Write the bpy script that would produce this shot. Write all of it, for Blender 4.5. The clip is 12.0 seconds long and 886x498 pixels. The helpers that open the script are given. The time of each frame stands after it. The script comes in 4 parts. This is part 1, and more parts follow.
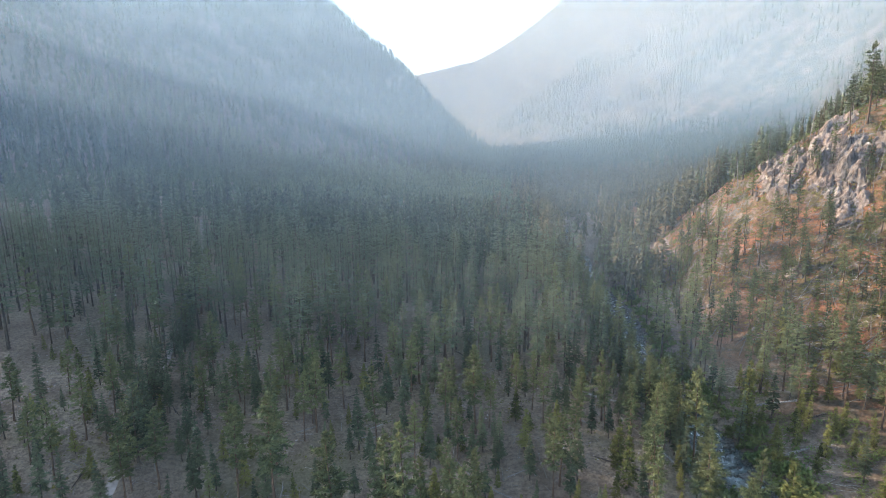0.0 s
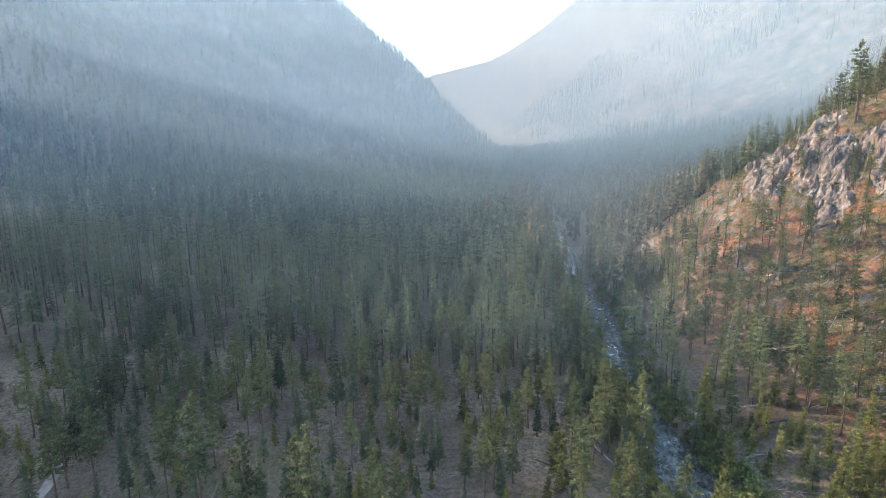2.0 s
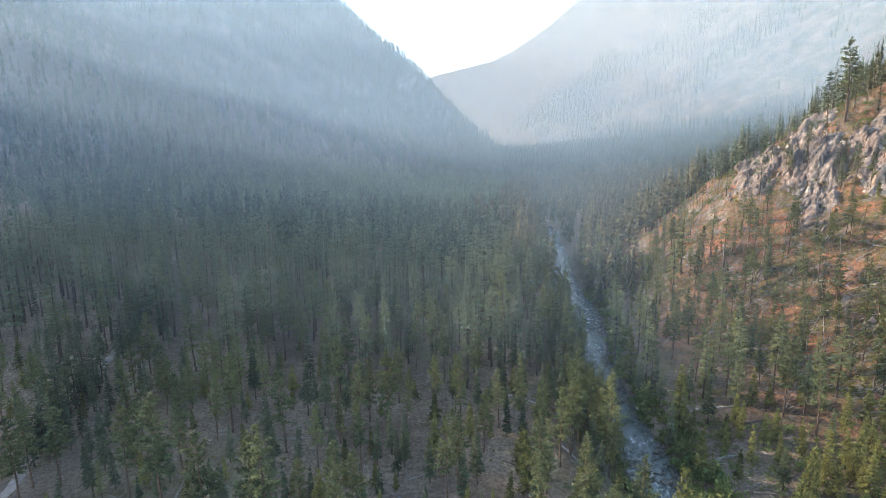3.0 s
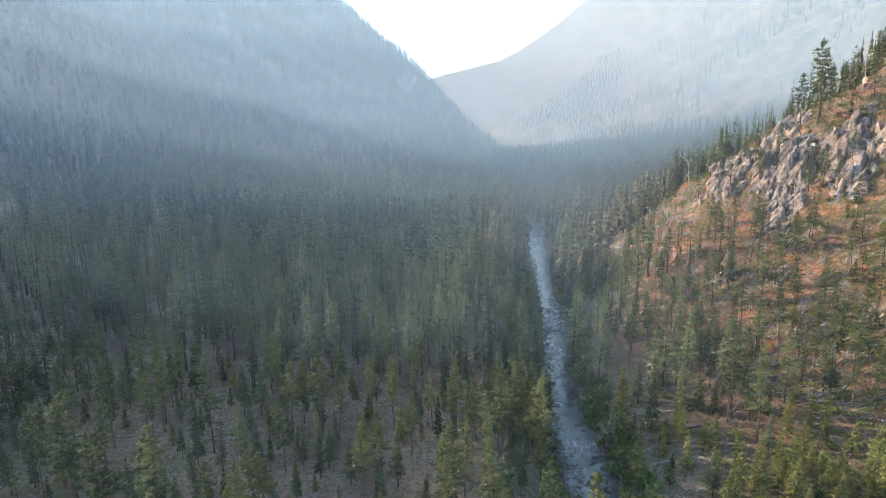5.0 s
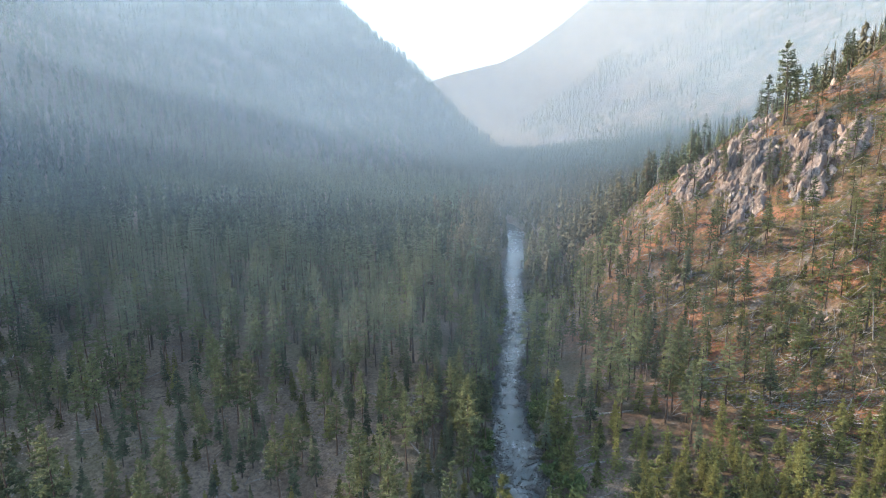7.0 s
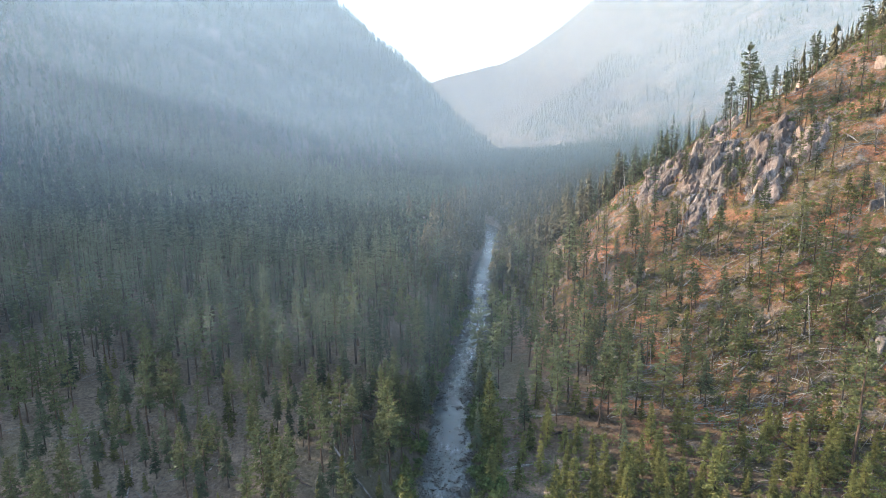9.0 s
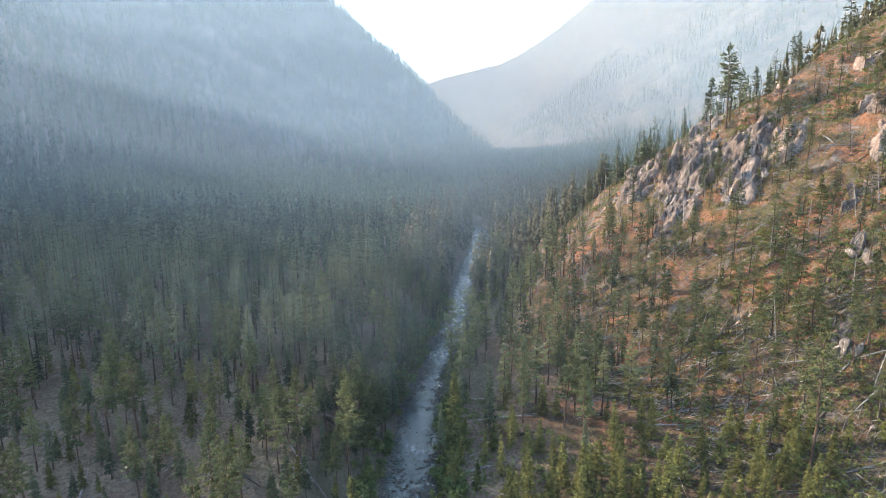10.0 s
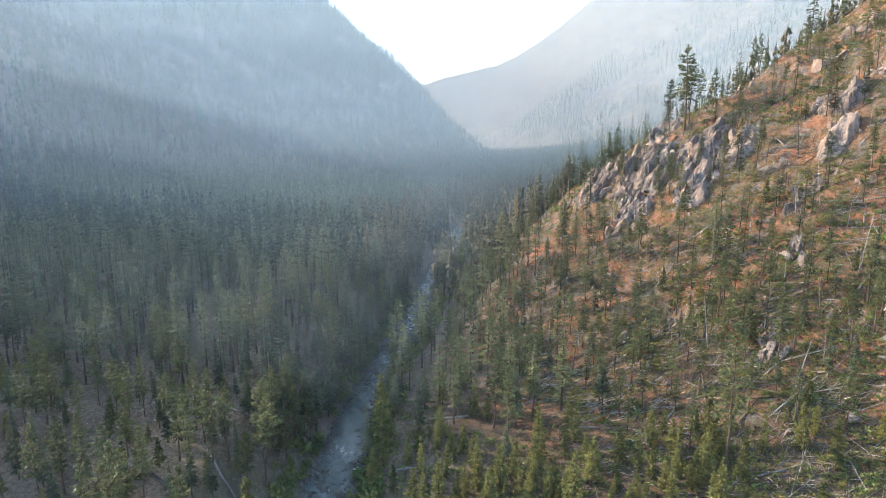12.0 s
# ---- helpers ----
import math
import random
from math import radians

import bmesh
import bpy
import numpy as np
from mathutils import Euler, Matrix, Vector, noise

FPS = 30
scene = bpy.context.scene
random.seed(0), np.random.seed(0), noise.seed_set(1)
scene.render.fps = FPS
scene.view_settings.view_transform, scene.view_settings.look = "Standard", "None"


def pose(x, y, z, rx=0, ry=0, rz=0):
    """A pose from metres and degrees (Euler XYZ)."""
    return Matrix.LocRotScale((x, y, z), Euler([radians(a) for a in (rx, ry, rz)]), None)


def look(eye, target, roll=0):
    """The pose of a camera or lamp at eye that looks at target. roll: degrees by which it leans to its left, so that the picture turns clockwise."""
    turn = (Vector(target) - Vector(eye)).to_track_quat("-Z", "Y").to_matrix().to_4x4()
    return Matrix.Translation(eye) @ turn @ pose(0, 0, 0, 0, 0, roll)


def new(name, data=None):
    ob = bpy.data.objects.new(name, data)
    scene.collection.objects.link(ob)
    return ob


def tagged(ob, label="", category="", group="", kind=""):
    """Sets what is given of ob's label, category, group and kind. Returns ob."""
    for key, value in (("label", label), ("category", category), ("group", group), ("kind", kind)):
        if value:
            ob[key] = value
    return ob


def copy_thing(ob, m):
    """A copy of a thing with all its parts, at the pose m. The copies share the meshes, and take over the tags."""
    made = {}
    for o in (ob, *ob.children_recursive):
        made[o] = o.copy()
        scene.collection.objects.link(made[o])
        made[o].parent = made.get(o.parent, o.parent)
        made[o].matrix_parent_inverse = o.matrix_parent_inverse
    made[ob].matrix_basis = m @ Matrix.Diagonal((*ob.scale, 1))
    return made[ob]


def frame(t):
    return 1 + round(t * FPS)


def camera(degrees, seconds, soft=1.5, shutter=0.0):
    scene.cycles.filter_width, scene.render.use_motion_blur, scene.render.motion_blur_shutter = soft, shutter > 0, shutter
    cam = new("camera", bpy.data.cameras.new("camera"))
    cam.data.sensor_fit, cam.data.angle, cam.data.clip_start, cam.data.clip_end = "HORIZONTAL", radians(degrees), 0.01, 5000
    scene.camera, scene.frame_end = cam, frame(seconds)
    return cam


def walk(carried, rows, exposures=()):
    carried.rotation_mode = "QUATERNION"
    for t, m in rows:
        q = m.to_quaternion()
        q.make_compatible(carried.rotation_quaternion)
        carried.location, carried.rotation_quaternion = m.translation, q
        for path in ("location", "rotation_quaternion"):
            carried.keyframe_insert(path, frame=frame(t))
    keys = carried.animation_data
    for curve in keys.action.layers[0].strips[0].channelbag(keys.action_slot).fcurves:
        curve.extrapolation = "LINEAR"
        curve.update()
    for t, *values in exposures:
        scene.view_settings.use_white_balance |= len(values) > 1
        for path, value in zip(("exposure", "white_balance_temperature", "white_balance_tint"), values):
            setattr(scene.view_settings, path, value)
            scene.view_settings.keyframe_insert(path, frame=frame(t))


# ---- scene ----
cam = camera(75.6, 12.0, soft=0.9)
PATH = [
    (0, (3.362, -0.187, 80.229), (3.194, 1.77, 79.85), -0.5),
    (0.5, (7.286, 0.105, 80.299), (7.103, 2.061, 79.922), -0.6),
    (1, (11.294, 0.409, 80.382), (11.097, 2.363, 80.004), -0.7),
    (1.5, (15.406, 0.776, 80.459), (15.197, 2.729, 80.081), -0.7),
    (2, (19.564, 1.229, 80.486), (19.343, 3.18, 80.109), -0.7),
    (2.5, (23.735, 1.701, 80.469), (23.504, 3.651, 80.091), -0.8),
    (3, (27.914, 2.235, 80.448), (27.673, 4.185, 80.071), -0.9),
    (3.2, (29.599, 2.484, 80.45), (29.353, 4.432, 80.071), -1.0),
    (4.8, (43.246, 4.566, 80.576), (42.98, 6.512, 80.195), -0.5),
    (5, (44.951, 4.792, 80.584), (44.686, 6.738, 80.207), -0.7),
    (5.5, (49.206, 5.245, 80.625), (48.937, 7.191, 80.249), -0.7),
    (6, (53.559, 5.646, 80.704), (53.286, 7.591, 80.328), -0.7),
    (6.5, (58.029, 5.995, 80.79), (57.751, 7.939, 80.415), -0.7),
    (7, (62.526, 6.375, 80.853), (62.244, 8.32, 80.479), -0.7),
    (7.2, (64.33, 6.592, 80.858), (64.047, 8.537, 80.489), -0.8),
    (9, (80.56, 9.206, 80.686), (80.269, 11.15, 80.316), -0.5),
    (9.5, (85.064, 10.008, 80.661), (84.774, 11.953, 80.292), -0.5),
    (10, (89.547, 10.834, 80.613), (89.257, 12.778, 80.244), -0.4),
    (10.5, (94.043, 11.637, 80.545), (93.753, 13.581, 80.177), -0.3),
    (11, (98.592, 12.504, 80.48), (98.302, 14.448, 80.112), -0.2),
    (11.5, (103.142, 13.328, 80.438), (102.853, 15.273, 80.071), -0.1),
    (12, (107.669, 14.136, 80.421), (107.381, 16.081, 80.054), -0.1),
]
walk(cam, [(t, look(eye, target, roll)) for t, eye, target, roll in PATH])

# ---- light ----
SUN_ELEVATION, SUN_AZIMUTH = 20.0, -72.0   # degrees; azimuth from +y, clockwise
_el, _az = radians(SUN_ELEVATION), radians(SUN_AZIMUTH)
TO_SUN = Vector((math.sin(_az) * math.cos(_el), math.cos(_az) * math.cos(_el), math.sin(_el)))
sun_data = bpy.data.lights.new("sun", "SUN")
sun_data.energy, sun_data.angle, sun_data.color = 1.8, radians(0.8), (1.0, 0.83, 0.63)
sun = new("sun", sun_data)
sun.matrix_world = look(TO_SUN * 500, (0, 0, 0))
world = bpy.data.worlds.new("world")
scene.world = world
world.use_nodes = True
wt = world.node_tree
sky = wt.nodes.new("ShaderNodeTexSky")
sky.sky_type, sky.sun_disc = "NISHITA", False
sky.sun_elevation, sky.sun_rotation = _el, _az % (2 * math.pi)
sky.air_density, sky.dust_density, sky.ozone_density = 1.0, 2.2, 1.5
wt.links.new(sky.outputs[0], wt.nodes["Background"].inputs[0])
wt.nodes["Background"].inputs[1].default_value = 0.15
scene.view_settings.exposure = 2.98


# ---- materials ----
def node(tree, kind, inputs=(), **attrs):
    n = tree.nodes.new(kind)
    for key, value in attrs.items():
        setattr(n, key, value)
    for key, value in dict(inputs).items():
        if isinstance(value, bpy.types.NodeSocket):
            tree.links.new(value, n.inputs[key])
        else:
            n.inputs[key].default_value = value
    return n


def rgba(c):
    return (c[0], c[1], c[2], 1.0)


def start(name, rough=0.9):
    m = bpy.data.materials.new(name)
    m.use_nodes = True
    t = m.node_tree
    b = t.nodes["Principled BSDF"]
    b.inputs["Roughness"].default_value = rough
    b.inputs["Specular IOR Level"].default_value = 0.25
    return m, t, b


def mixed(t, fac, a, b, blend="MIX"):
    n = t.nodes.new("ShaderNodeMix")
    n.data_type, n.blend_type = "RGBA", blend
    for i, v in ((0, fac), (6, a), (7, b)):
        if isinstance(v, bpy.types.NodeSocket):
            t.links.new(v, n.inputs[i])
        else:
            n.inputs[i].default_value = v if i == 0 else rgba(v)
    return n.outputs[2]


def noise_at(t, where, scale, detail=4.0, rough=0.55, lo=0.35, hi=0.65):
    n = node(t, "ShaderNodeTexNoise", {"Vector": where, "Scale": scale, "Detail": detail, "Roughness": rough})
    r = node(t, "ShaderNodeMapRange", {"Value": n.outputs["Fac"], "From Min": lo, "From Max": hi})
    return r.outputs[0]


def math_node(t, op, a, b=0.0):
    n = t.nodes.new("ShaderNodeMath")
    n.operation, n.use_clamp = op, False
    for i, v in ((0, a), (1, b)):
        if isinstance(v, bpy.types.NodeSocket):
            t.links.new(v, n.inputs[i])
        else:
            n.inputs[i].default_value = v
    return n.outputs[0]


def bumped(t, b, height, strength, distance):
    n = node(t, "ShaderNodeBump", {"Height": height, "Strength": strength, "Distance": distance})
    t.links.new(n.outputs[0], b.inputs["Normal"])


def needles(name, dark, light, warm, gloss=0.6):
    """Conifer needles: clump, tree and stand variation, with some light let through."""
    m, t, b = start(name, gloss)
    b.inputs["Specular IOR Level"].default_value = 0.08
    g = node(t, "ShaderNodeNewGeometry")
    per_tree = noise_at(t, g.outputs["Position"], 0.11, 1.0)
    fine = noise_at(t, g.outputs["Position"], 0.75, 2.0, 0.5, 0.42, 0.58)
    info = node(t, "ShaderNodeObjectInfo")
    c = mixed(t, fine, dark, light)
    c = mixed(t, math_node(t, "MULTIPLY", per_tree, 0.6), c, warm)
    c = mixed(t, math_node(t, "MULTIPLY", info.outputs["Random"], 0.35), c, warm)
    v = node(t, "ShaderNodeHueSaturation", {"Color": c, "Value": math_node(t, "ADD", math_node(t, "ADD", math_node(t, "MULTIPLY", g.outputs["Random Per Island"], 0.4), math_node(t, "MULTIPLY", info.outputs["Random"], 0.5)), 0.52)})
    t.links.new(v.outputs[0], b.inputs["Base Color"])
    tr = node(t, "ShaderNodeBsdfTranslucent", {"Color": v.outputs[0]})
    mx = node(t, "ShaderNodeMixShader", {0: 0.3, 1: b.outputs[0], 2: tr.outputs[0]})
    t.links.new(mx.outputs[0], t.nodes["Material Output"].inputs[0])
    return m


def barky(name, dark, light, scale=2.0):
    m, t, b = start(name, 0.9)
    g = node(t, "ShaderNodeNewGeometry")
    stretch = node(t, "ShaderNodeVectorMath", {0: g.outputs["Position"], 1: (3.0, 3.0, 0.6)}, operation="MULTIPLY")
    n = noise_at(t, stretch.outputs[0], scale, 5.0)
    big = noise_at(t, g.outputs["Position"], 0.13, 1.0)
    c = mixed(t, n, dark, light)
    c = mixed(t, math_node(t, "MULTIPLY", big, 0.5), c, dark)
    t.links.new(c, b.inputs["Base Color"])
    bumped(t, b, n, 0.6, 0.08)
    return m


def rocky(name, dark, light, tint, scale=0.35):
    m, t, b = start(name, 0.85)
    g = node(t, "ShaderNodeNewGeometry")
    info = node(t, "ShaderNodeObjectInfo")
    stretch = node(t, "ShaderNodeVectorMath", {0: g.outputs["Position"], 1: (1.6, 1.6, 0.7)}, operation="MULTIPLY")
    a = noise_at(t, stretch.outputs[0], scale, 6.0, 0.65)
    s = noise_at(t, g.outputs["Position"], 0.12, 3.0)
    c = mixed(t, a, dark, light)
    c = mixed(t, math_node(t, "MULTIPLY", s, 0.55), c, tint)
    v = node(t, "ShaderNodeHueSaturation", {"Color": c, "Value": math_node(t, "ADD", math_node(t, "MULTIPLY", info.outputs["Random"], 0.6), 0.7)})
    t.links.new(v.outputs[0], b.inputs["Base Color"])
    crack = node(t, "ShaderNodeTexVoronoi", {"Vector": stretch.outputs[0], "Scale": 0.55}, feature="DISTANCE_TO_EDGE")
    h = math_node(t, "ADD", math_node(t, "MULTIPLY", math_node(t, "MINIMUM", crack.outputs["Distance"], 0.12), 5.0), a)
    bumped(t, b, h, 0.8, 0.5)
    return m


PINE = needles("pine_needles", (0.036, 0.050, 0.028), (0.092, 0.112, 0.052), (0.122, 0.120, 0.050))
FIR = needles("fir_needles", (0.031, 0.045, 0.029), (0.086, 0.108, 0.064), (0.102, 0.108, 0.058))
YOUNG = needles("young_needles", (0.035, 0.047, 0.020), (0.112, 0.120, 0.040), (0.155, 0.140, 0.044))
# warmer copy of the conifer needles, with the sun's warmth put into the colour
SUNLIT = needles("sunlit_needles", (0.034, 0.038, 0.024), (0.085, 0.083, 0.048), (0.120, 0.096, 0.056))
SHRUB = needles("shrub_leaves", (0.045, 0.085, 0.03), (0.09, 0.14, 0.045), (0.15, 0.14, 0.05))
BARK = barky("orange_bark", (0.042, 0.030, 0.022), (0.135, 0.080, 0.050))
DARK_BARK = barky("dark_bark", (0.03, 0.024, 0.02), (0.10, 0.075, 0.055))
DEAD_WOOD = barky("grey_dead_wood", (0.09, 0.080, 0.070), (0.34, 0.305, 0.262))
CHARRED = barky("charred_wood", (0.02, 0.018, 0.016), (0.14, 0.11, 0.09))
ROCK = rocky("cliff_rock", (0.052, 0.047, 0.043), (0.225, 0.188, 0.160), (0.205, 0.130, 0.094))
RIVER_STONE = rocky("river_stone", (0.026, 0.025, 0.021), (0.135, 0.126, 0.106), (0.085, 0.076, 0.062), 0.8)


def ground_material():
    m, t, b = start("forest_floor", 0.95)
    g = node(t, "ShaderNodeNewGeometry")
    p = g.outputs["Position"]
    xyz = node(t, "ShaderNodeSeparateXYZ", {0: p})
    nrm = node(t, "ShaderNodeSeparateXYZ", {0: g.outputs["True Normal"]})
    # needle litter of the terrace
    litter = mixed(t, noise_at(t, p, 0.06, 5.0), (0.150, 0.113, 0.080), (0.255, 0.200, 0.146))
    litter = mixed(t, math_node(t, "MULTIPLY", noise_at(t, p, 1.1, 6.0, 0.75, 0.42, 0.6), 0.7), litter, (0.082, 0.061, 0.045))
    litter = mixed(t, math_node(t, "MULTIPLY", noise_at(t, p, 0.028, 3.0, 0.5, 0.52, 0.68), 0.5), litter, (0.12, 0.12, 0.06))
    # rusty brush, dry grass and rubble of the sunny hill
    hill = mixed(t, noise_at(t, p, 0.055, 5.0, 0.65, 0.40, 0.58), (0.315, 0.132, 0.066), (0.175, 0.110, 0.060))
    hill = mixed(t, noise_at(t, p, 0.10, 5.0, 0.7, 0.46, 0.60), hill, (0.085, 0.082, 0.036))
    hill = mixed(t, noise_at(t, p, 0.16, 6.0, 0.7, 0.54, 0.66), hill, (0.19, 0.165, 0.145))
    # fine dark mottling: small shadows of the brush put into the ground colour
    hill = mixed(t, math_node(t, "MULTIPLY", noise_at(t, p, 0.75, 7.0, 0.8, 0.44, 0.60), 0.62), hill, (0.060, 0.045, 0.030))
    low = node(t, "ShaderNodeMapRange", {"Value": math_node(t, "ADD", xyz.outputs[1], math_node(t, "MULTIPLY", noise_at(t, p, 0.045, 3.0), 40.0)), "From Min": 196.0, "From Max": 158.0})
    shrubby = mixed(t, noise_at(t, p, 0.35, 6.0, 0.75, 0.4, 0.6), (0.036, 0.037, 0.023), (0.10, 0.080, 0.058))
    hill = mixed(t, math_node(t, "MULTIPLY", low.outputs[0], 0.7), hill, shrubby)
    side = node(t, "ShaderNodeMapRange", {"Value": math_node(t, "ADD", xyz.outputs[0], math_node(t, "MULTIPLY", noise_at(t, p, 0.05, 3.0), 22.0)), "From Min": 86.0, "From Max": 118.0})
    c = mixed(t, side.outputs[0], litter, hill)
    away = node(t, "ShaderNodeMapRange", {"Value": xyz.outputs[1], "From Min": 480.0, "From Max": 700.0})
    burnt = mixed(t, noise_at(t, p, 0.022, 8.0, 0.75, 0.4, 0.6), (0.030, 0.030, 0.025), (0.105, 0.084, 0.067))
    c = mixed(t, away.outputs[0], c, burnt)
    # bare rock where it is steep
    steep = node(t, "ShaderNodeMapRange", {"Value": nrm.outputs[2], "From Min": 0.70, "From Max": 0.52})
    c = mixed(t, math_node(t, "MULTIPLY", steep.outputs[0], 0.7), c, (0.27, 0.22, 0.19))
    t.links.new(c, b.inputs["Base Color"])
    h = math_node(t, "ADD", noise_at(t, p, 0.8, 6.0, 0.7), math_node(t, "MULTIPLY", noise_at(t, p, 4.0, 3.0), 0.3))
    bumped(t, b, h, 1.0, 0.7)
    return m


def water_material():
    """Shallow clear water: dark pools that mirror the sky, broken white riffles between them."""
    m, t, b = start("river_water", 0.08)
    g = node(t, "ShaderNodeNewGeometry")
    p = g.outputs["Position"]
    y = node(t, "ShaderNodeSeparateXYZ", {0: p}).outputs[1]
    flow = node(t, "ShaderNodeVectorMath", {0: p, 1: (1.0, 0.5, 1.0)}, operation="MULTIPLY")
    rapid = noise_at(t, node(t, "ShaderNodeVectorMath", {0: p, 1: (0.25, 1.0, 1.0)}, operation="MULTIPLY").outputs[0], 0.055, 2.0, 0.5, 0.44, 0.60)
    pool = math_node(t, "ABSOLUTE", math_node(t, "SUBTRACT", y, 163.0))
    still = node(t, "ShaderNodeMapRange", {"Value": pool, "From Min": 9.0, "From Max": 15.0}).outputs[0]
    rapid = math_node(t, "MULTIPLY", rapid, still)
    foam = math_node(t, "MULTIPLY", noise_at(t, flow.outputs[0], 0.85, 7.0, 0.75, 0.52, 0.64), rapid)
    deep = mixed(t, noise_at(t, p, 0.35, 5.0, 0.7), (0.020, 0.030, 0.028), (0.066, 0.078, 0.070))
    t.links.new(mixed(t, math_node(t, "MULTIPLY", foam, 0.85), deep, (0.62, 0.63, 0.62)), b.inputs["Base Color"])
    t.links.new(math_node(t, "ADD", math_node(t, "MULTIPLY", foam, 0.6), 0.07), b.inputs["Roughness"])
    b.inputs["Specular IOR Level"].default_value = 0.42
    ripple = math_node(t, "ADD", noise_at(t, flow.outputs[0], 1.1, 5.0, 0.65), math_node(t, "MULTIPLY", noise_at(t, p, 4.0, 2.0), 0.25))
    bumped(t, b, math_node(t, "MULTIPLY", ripple, math_node(t, "ADD", math_node(t, "MULTIPLY", still, 0.75), 0.25)), 0.28, 0.18)
    return m


def dirt_material():
    m, t, b = start("trail_dirt", 0.95)
    g = node(t, "ShaderNodeNewGeometry")
    c = mixed(t, noise_at(t, g.outputs["Position"], 0.5, 5.0), (0.14, 0.115, 0.097), (0.23, 0.195, 0.165))
    t.links.new(c, b.inputs["Base Color"])
    return m


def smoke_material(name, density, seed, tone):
    """Sheet standing in for thin smoke: scatters a share of the light, lets the rest through."""
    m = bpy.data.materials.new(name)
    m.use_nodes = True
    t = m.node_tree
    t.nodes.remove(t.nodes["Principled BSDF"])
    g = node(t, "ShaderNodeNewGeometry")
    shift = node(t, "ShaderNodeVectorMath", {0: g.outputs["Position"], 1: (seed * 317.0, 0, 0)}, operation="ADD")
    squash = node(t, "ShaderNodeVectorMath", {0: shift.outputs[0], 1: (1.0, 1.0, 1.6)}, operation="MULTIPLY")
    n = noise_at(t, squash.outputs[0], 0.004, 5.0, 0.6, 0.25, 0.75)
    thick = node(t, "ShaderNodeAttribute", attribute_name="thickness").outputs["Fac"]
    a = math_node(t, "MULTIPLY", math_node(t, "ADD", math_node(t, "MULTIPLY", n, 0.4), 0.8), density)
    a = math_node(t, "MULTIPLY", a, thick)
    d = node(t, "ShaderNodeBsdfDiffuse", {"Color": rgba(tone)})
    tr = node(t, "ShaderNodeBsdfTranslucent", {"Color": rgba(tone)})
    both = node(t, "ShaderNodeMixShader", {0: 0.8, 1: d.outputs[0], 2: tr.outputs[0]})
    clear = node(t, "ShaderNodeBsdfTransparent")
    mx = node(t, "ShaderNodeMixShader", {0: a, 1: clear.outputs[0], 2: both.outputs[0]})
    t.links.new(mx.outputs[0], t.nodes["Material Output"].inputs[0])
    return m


GROUND, WATER, DIRT = ground_material(), water_material(), dirt_material()

# ---- shape of the land ----
_tables = {}


def lattice(x, y, scale, seed):
    """Smooth value noise, -1 to 1."""
    if seed not in _tables:
        _tables[seed] = np.random.RandomState(seed).rand(256, 256) * 2 - 1
    tab = _tables[seed]
    u, v = np.asarray(x, float) / scale, np.asarray(y, float) / scale
    i, j = np.floor(u).astype(int), np.floor(v).astype(int)
    fu, fv = u - i, v - j
    fu, fv = fu * fu * (3 - 2 * fu), fv * fv * (3 - 2 * fv)
    a, b = tab[i % 256, j % 256], tab[(i + 1) % 256, j % 256]
    c, d = tab[i % 256, (j + 1) % 256], tab[(i + 1) % 256, (j + 1) % 256]
    return (a * (1 - fu) + b * fu) * (1 - fv) + (c * (1 - fu) + d * fu) * fv


def fbm(x, y, scale, seed, octaves=4, gain=0.5):
    total, amp = 0.0, 1.0
    for k in range(octaves):
        total = total + amp * lattice(x, y, scale / 2 ** k, seed + k)
        amp *= gain
    return total


def smin(a, b, k):
    h = np.clip(0.5 + 0.5 * (b - a) / k, 0, 1)
    return b * (1 - h) + a * h - k * h * (1 - h)


def smax(a, b, k):
    return -smin(-a, -b, k)


def river_level(y):
    y = np.asarray(y, float)
    return np.where(y < 450, 0.036 * (y - 150), 10.8 + 0.022 * (y - 450))


RIVER_Y = (40, 118, 129, 148, 171, 190, 208, 226, 248, 272, 302, 335, 364, 400, 430)
RIVER_X = (70, 64.5, 63.2, 61.0, 58.3, 58.0, 58.6, 60.0, 60.2, 58.4, 55.9, 56.0, 56.6, 56.3, 56.0)
_course_y = np.arange(0, 900, 2.0)
_course_x = np.convolve(np.pad(np.interp(_course_y, RIVER_Y, RIVER_X), 5, mode="edge"), np.ones(11) / 11, mode="valid")


def river_middle(y):
    y = np.asarray(y, float)
    return np.interp(y, _course_y, _course_x) - 0.004 * np.clip(y - 430, 0, 400) ** 2


def river_half(y):
    y = np.asarray(y, float)
    return 5.1 + 0.6 * np.sin(y / 17.0) + 0.4 * np.sin(y / 6.7) + 0.25 * np.sin(y / 2.9)


def spur(x, y):
    """The sunny rocky hill on the right bank."""
    front = 0.528 * x + 0.416 * y - 127.2
    flank = 0.95 * (x - 75) + 2
    crest = 300 + 0.35 * np.clip(x - 190, 0, 400)
    back = 0.528 * x + 0.416 * crest - 127.2 - 0.5 * (y - crest)
    return smin(smin(front, flank, 6.0), back, 8.0)


